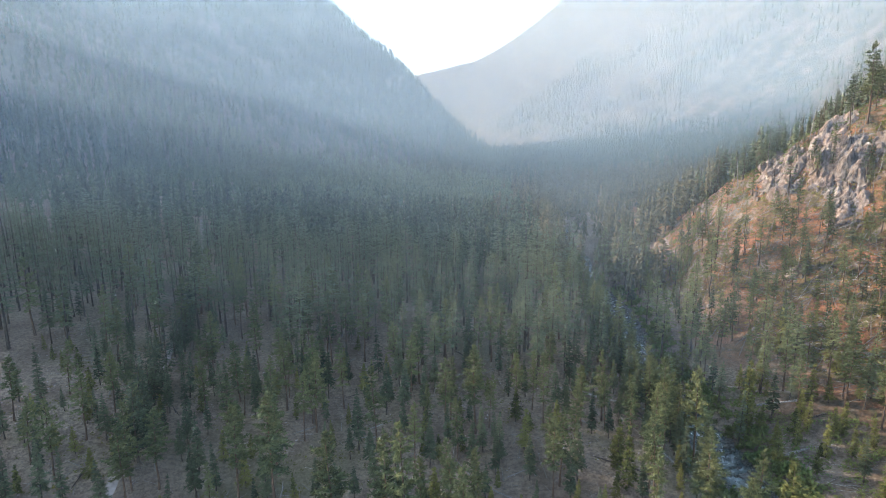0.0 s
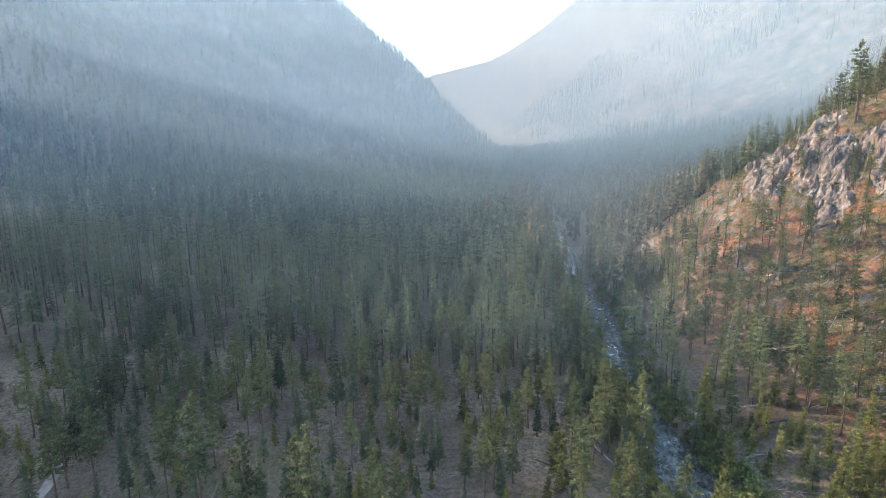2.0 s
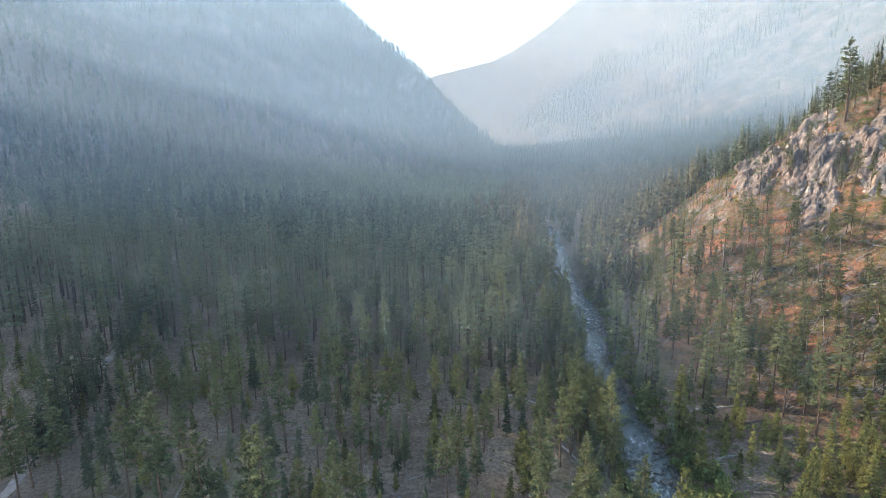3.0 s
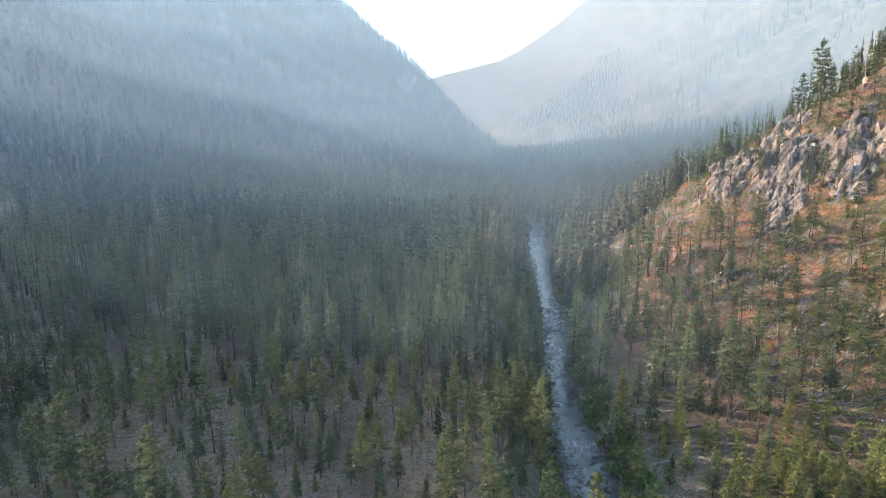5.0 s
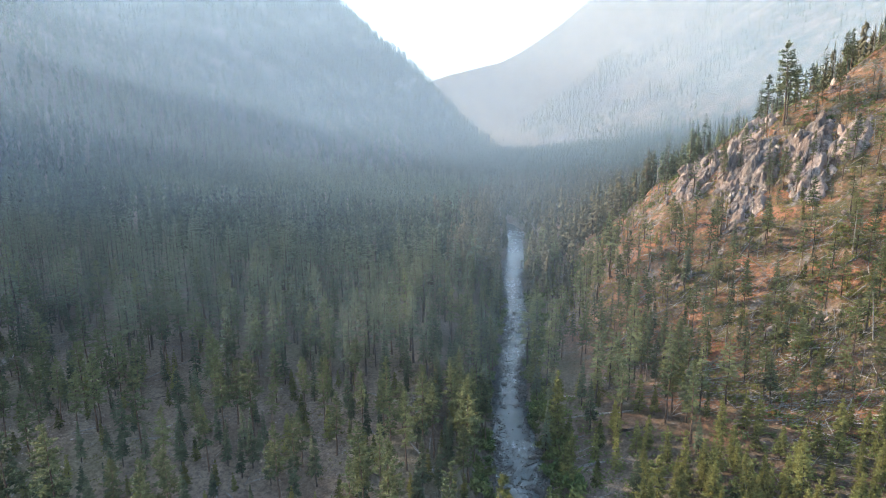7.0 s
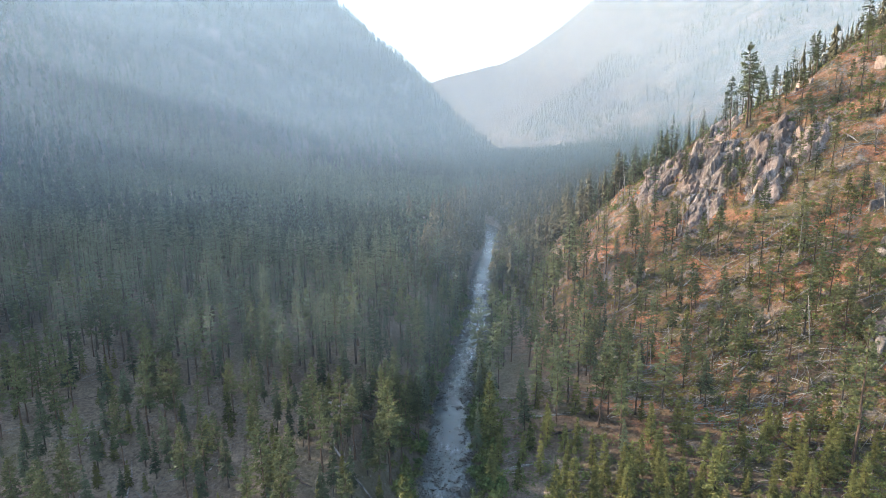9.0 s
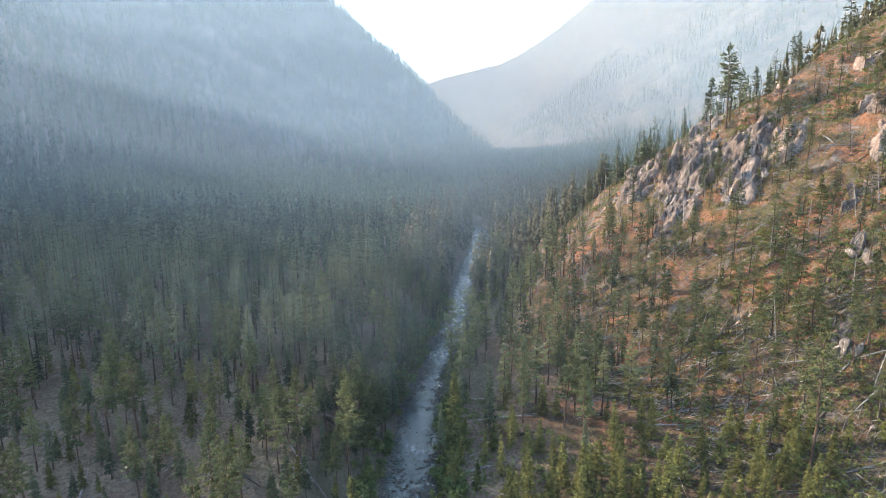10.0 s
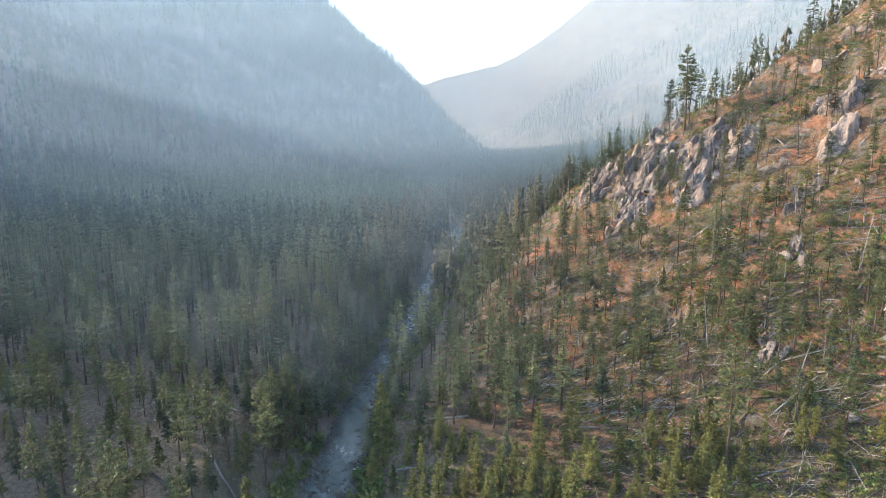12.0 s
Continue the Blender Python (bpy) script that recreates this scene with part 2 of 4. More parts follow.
def ground(x, y):
    x, y = np.asarray(x, float), np.asarray(y, float)
    lvl = river_level(y)
    left = lvl + 13 + 0.07 * np.clip(-x, 0, 400) + 0.9 * fbm(x, y, 30, 3)
    right = lvl + 2.6 + 0.1 * np.clip(x - 68, 0, 500) + 0.7 * fbm(x, y, 18, 7)
    d = x - river_middle(y)
    s = np.clip((-d - 6) / 19, 0, 1)
    s = s * s * (3 - 2 * s)
    r = np.clip((d - 5) / 8, 0, 1)
    bed = lvl - 0.9
    floor_z = np.where(d < 0, (bed + 1.2 * np.clip((-d - 4) / 3, 0, 1)) * (1 - s) + left * s, bed * (1 - r) + right * r)
    # left mountain
    foot = -330 + 0.24 * (y - 480)
    steep = 0.62 + 0.30 * np.clip((y - 500) / 1000, 0, 1)
    west = lvl + 36 + steep * (foot - x) + 26 * fbm(x, y, 260, 11, 5) * np.clip((foot - x) / 150, 0, 1)
    # unseen crest heights, shaped so the mountain's shadow edge falls near the river
    west = smin(west, CREST + np.interp(y, (70, 340, 450, 560, 720, 800, 1040), (-20, 8, 16, 2, -14, 10, 126)) + 0.32 * np.clip(y - 1150, 0, 2000) + 14 * fbm(x, y, 300, 19, 3), 40.0)
    west = west - 0.95 * np.clip(y - 1700, 0, 1500)
    # far right mountain
    far = 688 + 0.24 * x + 0.48 * 90 * np.logaddexp(0, np.clip(x / 90, -60, 60)) + 0.48 * np.clip(x - 5400, 0, 1e6) + 0.30 * (y - 4450) + 11 * fbm(x, y, 260, 23, 6, 0.6)
    far = far - 1.3 * np.clip(y - 4450, 0, 600)
    z = smax(floor_z, west, 12.0)
    z = np.where(y > 600, smax(z, far, 14.0), z)
    # hill, rough with rock steps
    hill = spur(x, y)
    rough = 1.6 * fbm(x, y, 16, 31, 4) + 1.1 * fbm(x, y, 5, 37, 2)
    hill = hill + rough * np.clip((hill - 8) / 15, 0, 1)
    return np.where(d > 12, smax(z, hill, 5.0), z)


CREST = 356.0


def spread(lo, hi, step, far_lo, far_hi, growth):
    mid = list(np.arange(lo, hi, step))
    out, s, v = [], step, mid[-1]
    while v < far_hi:
        s *= growth
        v += s
        out.append(v)
    back, s, v = [], step, lo
    while v > far_lo:
        s *= growth
        v -= s
        back.append(v)
    return np.array(back[::-1] + mid + out)


def raw_mesh(name, verts, tris, mats, which=None, smooth=False):
    """A mesh from arrays of corners and triangles (or quads)."""
    me = bpy.data.meshes.new(name)
    verts, tris = np.asarray(verts, np.float32), np.asarray(tris, np.int32)
    n, k = tris.shape
    me.vertices.add(len(verts))
    me.vertices.foreach_set("co", verts.ravel())
    me.loops.add(n * k)
    me.loops.foreach_set("vertex_index", tris.ravel())
    me.polygons.add(n)
    me.polygons.foreach_set("loop_start", np.arange(0, n * k, k, dtype=np.int32))
    for m in mats:
        me.materials.append(m)
    if which is not None:
        me.polygons.foreach_set("material_index", np.asarray(which, np.int32))
    if smooth:
        me.polygons.foreach_set("use_smooth", np.ones(n, bool))
    me.update(calc_edges=True)
    return me


def sheet(name, xs, ys, zs, mat, smooth=True):
    nx, ny = len(xs), len(ys)
    gx, gy = np.meshgrid(xs, ys)
    v = np.stack([gx.ravel(), gy.ravel(), zs.ravel()], 1)
    i = (np.arange(ny - 1)[:, None] * nx + np.arange(nx - 1)[None, :]).ravel()
    f = np.stack([i, i + 1, i + nx + 1, i + nx], 1)
    return raw_mesh(name, v, f, [mat], smooth=smooth)


gxs = spread(-120, 250, 1.9, -2600, 2900, 1.06)
gys = spread(78, 340, 1.9, -900, 4900, 1.045)
GX, GY = np.meshgrid(gxs, gys)
terrain = tagged(new("ground", sheet("ground", gxs, gys, ground(GX, GY), GROUND)),
                 "brown needle-littered valley floor rising to rusty rocky slopes", "ground", kind="structure")

# river surface, a strip that follows the bed
ry = np.arange(-200, 640, 1.5)
rows_v, rows_f = [], []
for k, yy in enumerate(ry):
    mid, half, lvl = float(river_middle(yy)), float(river_half(yy)) + 0.7, float(river_level(yy))
    for q in range(13):
        u = q / 12 * 2 - 1
        xx = mid + u * half
        rows_v.append((xx, yy, lvl + 0.10 * float(lattice(xx, yy, 2.2, 41)) + 0.08 * float(lattice(xx, yy, 0.9, 43))))
        if k and q:
            a = k * 13 + q
            rows_f.append((a - 14, a - 13, a, a - 1))
tagged(new("water", raw_mesh("water", rows_v, rows_f, [WATER], smooth=True)),
       "shallow grey mountain river with white riffles", "river", kind="structure")


# ---- trees ----
def tube(points, radii, sides=6):
    """Corners and triangles of a tapered tube along points."""
    pts, v, f = np.array(points, float), [], []
    for k, (p, r) in enumerate(zip(pts, radii)):
        d = pts[min(k + 1, len(pts) - 1)] - pts[max(k - 1, 0)]
        d /= np.linalg.norm(d)
        a = np.cross(d, (0.3, 1, 0.1))
        a /= np.linalg.norm(a)
        b = np.cross(d, a)
        for s in range(sides):
            w = 2 * math.pi * s / sides
            v.append(p + r * (math.cos(w) * a + math.sin(w) * b))
        if k:
            for s in range(sides):
                i, j = (k - 1) * sides + s, (k - 1) * sides + (s + 1) % sides
                f += [(i, j, j + sides), (i, j + sides, i + sides)]
    v.append(pts[-1])
    top = len(v) - 1
    f += [((len(pts) - 1) * sides + s, (len(pts) - 1) * sides + (s + 1) % sides, top) for s in range(sides)]
    return np.array(v), np.array(f)


def sprays(rng, centre, size, count, up=0.3, out=(0, 0, 0)):
    """A tuft: slender bent blades round a centre."""
    v, f = [], []
    for k in range(count):
        d = rng.normal(size=3) + np.array(out) * 0.9
        d[2] = d[2] * 0.6 + up
        d /= np.linalg.norm(d) + 1e-6
        side = np.cross(d, rng.normal(size=3))
        side /= np.linalg.norm(side) + 1e-6
        p = centre + rng.normal(size=3) * size * 0.32
        ln, w = size * rng.uniform(0.7, 1.25), size * rng.uniform(0.20, 0.36)
        n = len(v)
        v += [p - d * ln * 0.4 + side * w, p - d * ln * 0.25 - side * w, p + d * ln * 0.65]
        f.append((n, n + 1, n + 2))
    return v, f


def crown_reach(u, kind):
    """Share of the crown's widest radius at u, from its foot 0 to its tip 1."""
    if kind == "pine":
        return min(1.0, 0.55 + 1.8 * u) * (1 - u ** 1.7) ** 0.8 + 0.06
    return (1 - u) ** 0.9 * min(1.0, 0.65 + 3 * u) + 0.035


def bough(rng, base, ang, length, rise, fronds, v, f, wide, hang=0.0):
    """One branch: a bent axis with flat side sprays that shorten towards its tip."""
    out = np.array([math.cos(ang), math.sin(ang), 0.0])
    side = np.array([-math.sin(ang), math.cos(ang), 0.0])
    tip = base + out * length + np.array([0, 0, rise * length - 0.10 * length])
    mid = base + out * length * 0.55 + np.array([0, 0, rise * length * 0.6])
    if not fronds:
        n, w = len(v), wide * length
        v += [base + (0, 0, 0.35 * hang), mid + side * w - (0, 0, hang * rng.uniform(0.5, 1.1)), tip - (0, 0, hang * rng.uniform(0.2, 0.8)),
              mid - side * w - (0, 0, hang * rng.uniform(0.5, 1.1))]
        f += [(n, n + 1, n + 2), (n, n + 2, n + 3)]
        return tip
    for k in range(fronds):
        t = 0.22 + 0.74 * (k + 0.5) / fronds
        p = base + (mid - base) * (t / 0.55) if t < 0.55 else mid + (tip - mid) * ((t - 0.55) / 0.45)
        for sgn in (-1, 1):
            ln = length * wide * (1.15 - 0.6 * t) * rng.uniform(0.7, 1.3) + 0.22
            d = out * rng.uniform(0.45, 0.9) + side * sgn + np.array([0, 0, rng.uniform(-0.35, 0.22)])
            d /= np.linalg.norm(d)
            w = (out * 0.8 - side * sgn * 0.3 + np.array([0, 0, rng.uniform(-0.5, 0.5)])) * (0.10 + 0.15 * ln)
            n = len(v)
            v += [p - w, p + w, p + d * ln]
            f.append((n, n + 1, n + 2))
    n = len(v)
    w = side * (0.12 + 0.05 * length)
    v += [mid - w, mid + w, tip + out * 0.25]
    f.append((n, n + 1, n + 2))
    return tip


def make_tree(seed, height, kind, width, foot, whorls, boughs, fronds, tufts=0, sides=6, wide=0.42):
    """Trunk and crown (corners, triangles) of one conifer, base at the origin."""
    rng = np.random.RandomState(seed)
    lean = rng.normal(size=2) * 0.012 * height
    n = 7 if sides > 4 else 4
    hs = np.linspace(-0.02, 0.99, n)
    line = [(lean[0] * h ** 2 + rng.normal() * 0.004 * height, lean[1] * h ** 2 + rng.normal() * 0.004 * height, h * height) for h in hs]
    radii = [height * 0.0125 * (1 - 0.93 * max(h, 0)) + (0.06 if h < 0.03 else 0.0) for h in hs]
    tv, tf = tube(line, radii, sides) if sides else (np.zeros((0, 3)), np.zeros((0, 3), int))
    v, f = [], []
    bulge = np.clip(1 + (0.30 if kind == "pine" else 0.16) * rng.normal(size=9), 0.55, 1.5)
    for k in range(whorls):
        u = (k + 0.5 + 0.25 * rng.normal()) / whorls
        u = min(max(u, 0.0), 0.985)
        hz = foot + (1 - foot) * u
        for b in range(boughs):
            if rng.rand() < (0.24 if kind == "pine" else 0.10) * (1 - u):
                continue
            ang = 2 * math.pi * (b + 0.4 * rng.normal()) / boughs + k * 1.1
            length = width * crown_reach(u, kind) * bulge[int(ang / 6.283 * 9 + k) % 9] * rng.uniform(0.72, 1.15)
            rise = (-0.10 + 0.75 * u if kind == "pine" else -0.42 + 0.75 * u) + 0.12 * rng.normal()
            h = hz * height + rng.normal() * 0.012 * height
            base = np.array([lean[0] * hz ** 2, lean[1] * hz ** 2, h])
            tip = bough(rng, base, ang, length, rise, fronds if u < 0.8 else max(1, fronds - 1) if fronds else 0, v, f, wide, height * (1 - foot) / whorls)
            if tufts:
                for q in (0.38, 0.70, 0.98):
                    c = base + (tip - base) * q + np.array([0, 0, 0.12])
                    sv, sf = sprays(rng, c, 0.33 + 0.10 * length, tufts, 0.40, (math.cos(ang), math.sin(ang), 0.3))
                    m = len(v)
                    v += sv
                    f += [(i + m, j + m, l + m) for i, j, l in sf]
            if sides > 4 and fronds > 2 and b % 3 == 0:
                n0, th = len(tv), 0.02 + 0.012 * length
                o = np.array([-math.sin(ang), math.cos(ang), 0]) * th
                tv = np.concatenate([tv, [base + (0, 0, th), base - (0, 0, th), base + o, tip]])
                tf = np.concatenate([tf, [(n0, n0 + 2, n0 + 3), (n0 + 1, n0 + 3, n0 + 2), (n0, n0 + 3, n0 + 1)]])
    n = len(v)
    top = np.array([lean[0], lean[1], height])
    for q in range(3):
        w = 0.03 * height
        v += [top - (math.cos(q * 2.1) * w * 0.25, math.sin(q * 2.1) * w * 0.25, 2.2 * w), top - (-math.sin(q * 2.1) * w * 0.3, math.cos(q * 2.1) * w * 0.3, 1.9 * w), top]
        f.append((n + 3 * q, n + 3 * q + 1, n + 3 * q + 2))
    return tv, tf, np.array(v), np.array(f)


def clear_of(x, y, gap):
    return abs(x - float(river_middle(y))) > float(river_half(y)) + gap


def part(name, me, parent, label=""):
    ob = new(name, me)
    ob.parent = parent
    return tagged(ob, label)


def tree_thing(name, spec, leaf, bark, label, group):
    tv, tf, cv, cf = make_tree(*spec)
    root = tagged(new(name), label, "tree", group)
    part("trunk", raw_mesh("trunk", tv, tf, [bark], smooth=True), root)
    part("crown", raw_mesh("crown", cv, cf, [leaf]), root)
    return root


PROTO_H = {"tall_pine": 26.0, "fir_tree": 18.0, "young_pine": 11.0}
PINE_LABEL = "tall pine with a clumpy green crown and bare orange-brown trunk"
FIR_LABEL = "slender dark green fir standing on the forest floor"
YOUNG_LABEL = "young yellow-green pine catching the low sun"
protos = {"tall_pine": [], "fir_tree": [], "young_pine": []}
for k in range(6):
    protos["tall_pine"].append(tree_thing("pine_tree", (100 + k, 26.0, "pine", 2.5 + 0.4 * (k % 3), 0.32 + 0.05 * (k % 4), 17, 5, 4, 7),
                                          PINE, BARK, PINE_LABEL, "pines of the valley"))
for k in range(5):
    protos["fir_tree"].append(tree_thing("fir_tree", (140 + k, 18.0, "fir", 2.0 + 0.25 * (k % 3), 0.16 + 0.08 * (k % 3), 21, 7, 4, 0, 6, 0.46),
                                         FIR, DARK_BARK, FIR_LABEL, "firs of the valley"))
for k in range(5):
    protos["young_pine"].append(tree_thing("young_pine", (180 + k, 11.0, "fir", 1.7 + 0.2 * (k % 3), 0.09 + 0.05 * (k % 3), 14, 7, 3, 3),
                                           YOUNG, DARK_BARK, YOUNG_LABEL, "young pines by the river"))
rnd = random.Random(5)
used = {"tall_pine": 0, "fir_tree": 0, "young_pine": 0}
taken = []


def plant(kind, x, y, height, lean=0.03):
    """Put one tree on the ground: each prototype stands once itself, then its copies."""
    pool = protos[kind]
    n = used[kind]
    used[kind] += 1
    s = height / PROTO_H[kind]
    wide = s * (1 + rnd.uniform(-0.12, 0.12)) if height > 12 else s * rnd.uniform(0.95, 1.2)
    m = (Matrix.Translation((x, y, float(ground(x, y)) - 0.15)) @ Euler((rnd.gauss(0, lean), rnd.gauss(0, lean), rnd.uniform(0, 6.28))).to_matrix().to_4x4())
    if n < len(pool):
        ob = pool[n]
        ob.matrix_basis = m @ Matrix.Diagonal((wide, wide, s, 1))
    else:
        base = pool[rnd.randrange(len(pool))]
        ob = copy_thing(base, m)
        ob.scale = (wide, wide, s)
    taken.append((x, y))
    return ob


# trees that stand out: x, y, height of the top
PINES_LEFT = [(-9, 77, 38.5), (-22, 81, 35), (-34.5, 88, 37.5), (-79, 120, 29), (14, 135, 29), (22, 118, 27.3), (-1, 138, 29),
              (-7, 122, 31), (0, 123, 33.5), (9.8, 131, 30), (41, 120, 34), (50.5, 125, 29), (40.5, 91.5, 32), (44, 156, 23.5),
              (-6, 127, 30), (16, 113, 25.4), (-47, 89, 24), (27, 209, 29), (50.6, 94.6, 27), (-12.7, 79, 36)]
YOUNG_LEFT = [(-52, 104.5, 18), (18.6, 123, 21.5), (-7, 92, 22.5), (31, 105.5, 24.5), (11, 117, 22.4), (9.5, 129, 21), (31, 116, 19),
              (30, 111.5, 23), (60, 100, 22)]
RIGHT_BANK = [(100.6, 191, 24), (98.6, 128, 18), (112, 146.5, 18), (119, 151, 17.5), (118.5, 118.4, 21), (84.5, 169, 18), (87, 113, 18.5),
              (94.6, 160, 17), (107, 159, 14), (118, 141, 15), (135.5, 131, 17), (91, 119.6, 18.5), (76, 267, 24), (113, 195, 22),
              (72, 148, 22), (67, 184, 21)]
HILL_TREES = [(175.5, 284, 121), (178, 288, 116), (170, 288, 108), (183, 292, 112), (190, 296, 113), (211, 309, 128), (214, 312, 130),
              (151, 133.5, 45), (172, 230, 62), (150, 215, 44), (147, 306, 82), (152, 309, 86), (136, 312, 75)]
for x, y, top in PINES_LEFT + HILL_TREES[:8]:
    plant("tall_pine", x, y, max(9.0, top - float(ground(x, y))), 0.015)
for x, y, top in YOUNG_LEFT:
    plant("young_pine", x, y, max(7.0, top - float(ground(x, y))), 0.02)
for x, y, top in HILL_TREES[8:]:
    plant("fir_tree", x, y, max(7.0, top - float(ground(x, y))), 0.02)
for x, y, top in RIGHT_BANK:
    plant("young_pine", x, y, max(7.0, top - float(ground(x, y))), 0.02)


def free(x, y, gap):
    return all((x - a) ** 2 + (y - b) ** 2 > gap * gap for a, b in taken)


ROAD = [(-62, 60), (-68, 91), (-75, 108), (-83, 127), (-89, 147), (-98, 170), (-125, 232), (-137, 262), (-180, 346)]


def road_x(y):
    return float(np.interp(y, [p[1] for p in ROAD], [p[0] for p in ROAD]))


def off_water(x, y, gap=1.5):
    return abs(x - float(river_middle(y))) > float(river_half(y)) + gap


def scatter(kinds, count, xr, yr, gap, heights, where=lambda x, y: True):
    n = tries = 0
    while n < count and tries < count * 30:
        tries += 1
        x, y = rnd.uniform(*xr), rnd.uniform(*yr)
        if where(x, y) and off_water(x, y) and abs(x - road_x(y)) > 1.3 and free(x, y, gap):
            kind = rnd.choice(kinds)
            lo, hi = heights[kind]
            plant(kind, x, y, rnd.triangular(lo, hi, lo + 0.4 * (hi - lo)))
            n += 1


HT = {"tall_pine": (17, 27), "fir_tree": (9, 20), "young_pine": (6, 13)}
# open stand on the near terrace
scatter(["tall_pine", "fir_tree", "fir_tree", "fir_tree", "young_pine"], 135, (-110, 45), (82, 150), 3.6, {"tall_pine": (14, 23), "fir_tree": (6, 16), "young_pine": (4, 9)})
scatter(["tall_pine", "fir_tree", "fir_tree", "young_pine"], 105, (-100, 44), (80, 142), 3.2, {"tall_pine": (13, 20), "fir_tree": (7, 15), "young_pine": (4, 8)})
scatter(["tall_pine", "tall_pine", "fir_tree"], 80, (-150, 50), (138, 195), 4.0, HT)
scatter(["fir_tree", "young_pine", "tall_pine"], 60, (-140, 48), (100, 165), 3.2, {"tall_pine": (12, 20), "fir_tree": (6, 14), "young_pine": (4, 8)})
# dense young growth on the right bank
scatter(["young_pine"], 115, (72, 200), (90, 152), 2.7, HT, lambda x, y: rnd.random() < (1.0 if x < 85 + (150 - y) * 1.6 else 0.25))
scatter(["young_pine", "fir_tree", "tall_pine"], 60, (66, 112), (122, 262), 3.4, {"tall_pine": (16, 24), "fir_tree": (9, 18), "young_pine": (5, 11)},
        lambda x, y: x < 112 - (y - 180) * 0.25)
# dark firs crowding the left bank
scatter(["fir_tree", "fir_tree", "tall_pine"], 75, (28, 55), (138, 300), 2.6, {"tall_pine": (15, 22), "fir_tree": (9, 19), "young_pine": (5, 9)}, lambda x, y: x > 36 or rnd.random() < 0.4)
scatter(["young_pine"], 30, (95, 155), (90, 138), 2.6, HT)
scatter(["fir_tree", "young_pine", "tall_pine"], 60, (98, 195), (160, 250), 3.4, {"tall_pine": (13, 20), "fir_tree": (8, 17), "young_pine": (5, 9)})
scatter(["fir_tree", "young_pine", "tall_pine"], 36, (150, 225), (128, 205), 4.0, {"fir_tree": (7, 15), "young_pine": (5, 10), "tall_pine": (12, 19)})
scatter(["tall_pine"], 22, (158, 222), (135, 185), 4.0, {"tall_pine": (11, 18)})
# firs on the left bank's edge
scatter(["fir_tree", "young_pine", "tall_pine"], 22, (42, 53), (108, 205), 2.4, {"tall_pine": (14, 20), "fir_tree": (9, 17), "young_pine": (6, 11)})
# thin stand on the hill
scatter(["fir_tree", "tall_pine", "tall_pine"], 130, (92, 300), (140, 300), 4.0, {"tall_pine": (12, 20), "fir_tree": (8, 17)},
        lambda x, y: 9 < float(ground(x, y)) and x < 100 + y * 0.75 and rnd.random() < (0.25 if float(ground(x, y)) > 45 else 1.0))


def forest(name, label, spots, heights, variants, bark, leaf, seed):
    """A stand too large to count, joined into one."""
    rng = np.random.RandomState(seed)
    allv, allf, allm, base = [], [], [], 0
    pick = rng.randint(0, len(variants), len(spots))
    for k, spec in enumerate(variants):
        tv, tf, cv, cf = make_tree(*spec)
        v = np.concatenate([tv, cv])
        f = np.concatenate([tf, cf + len(tv)])
        mi = np.concatenate([np.zeros(len(tf), int), np.ones(len(cf), int)])
        idx = np.where(pick == k)[0]
        if not len(idx):
            continue
        s = heights[idx] / spec[1]
        w = s * rng.uniform(0.9, 1.25, len(idx))
        a = rng.uniform(0, 6.28, len(idx))
        x = (v[None, :, 0] * np.cos(a)[:, None] - v[None, :, 1] * np.sin(a)[:, None]) * w[:, None] + spots[idx, 0][:, None]
        y = (v[None, :, 0] * np.sin(a)[:, None] + v[None, :, 1] * np.cos(a)[:, None]) * w[:, None] + spots[idx, 1][:, None]
        z = v[None, :, 2] * s[:, None] + spots[idx, 2][:, None] - 0.2
        allv.append(np.stack([x, y, z], 2).reshape(-1, 3))
        off = base + np.arange(len(idx)) * len(v)
        allf.append((f[None] + off[:, None, None]).reshape(-1, 3))
        allm.append(np.tile(mi, len(idx)))
        base += len(idx) * len(v)
    me = raw_mesh(name, np.concatenate(allv), np.concatenate(allf), [bark, leaf], np.concatenate(allm))
    return tagged(new(name, me), label, "forest", kind="stuff")


def spots_in(xr, yr, step, seed, keep):
    rng = np.random.RandomState(seed)
    gx, gy = np.meshgrid(np.arange(xr[0], xr[1], step), np.arange(yr[0], yr[1], step))
    x = gx.ravel() + rng.uniform(-0.48, 0.48, gx.size) * step
    y = gy.ravel() + rng.uniform(-0.48, 0.48, gx.size) * step
    ok = keep(x, y, rng.rand(x.size)) & (np.abs(x - river_middle(y)) > river_half(y) + 1.5)
    rx = np.interp(y, [p[1] for p in ROAD], [p[0] for p in ROAD])
    ok &= (np.abs(x - rx) > 1.8) | (y > 460)
    ok &= (x > -0.86 * y - 60) & (x < 0.72 * y + 130)
    x, y = x[ok], y[ok]
    return np.stack([x, y, ground(x, y)], 1)


def open_ground(x, y):
    meadow = ((x + 318) / 24) ** 2 + ((y - 430) / 34) ** 2 < 1
    bar = ((x - 67) / 28) ** 2 + ((y - 432) / 19) ** 2 < 1
    return ~(meadow | bar)


MID = [(300 + k, 24.0, "pine" if k % 3 else "fir", 2.6 if k % 3 else 2.5, 0.18, 14, 6, 0, 0, 3, 0.33) for k in range(8)]
FAR = [(320 + k, 24.0, "fir" if k % 3 else "pine", 2.9, 0.12, 8, 5, 0, 0, 0, 0.38) for k in range(8)]
DISTANT = [(340 + k, 24.0, "fir", 3.2, 0.05, 5, 4, 0, 0, 0, 0.45) for k in range(6)]


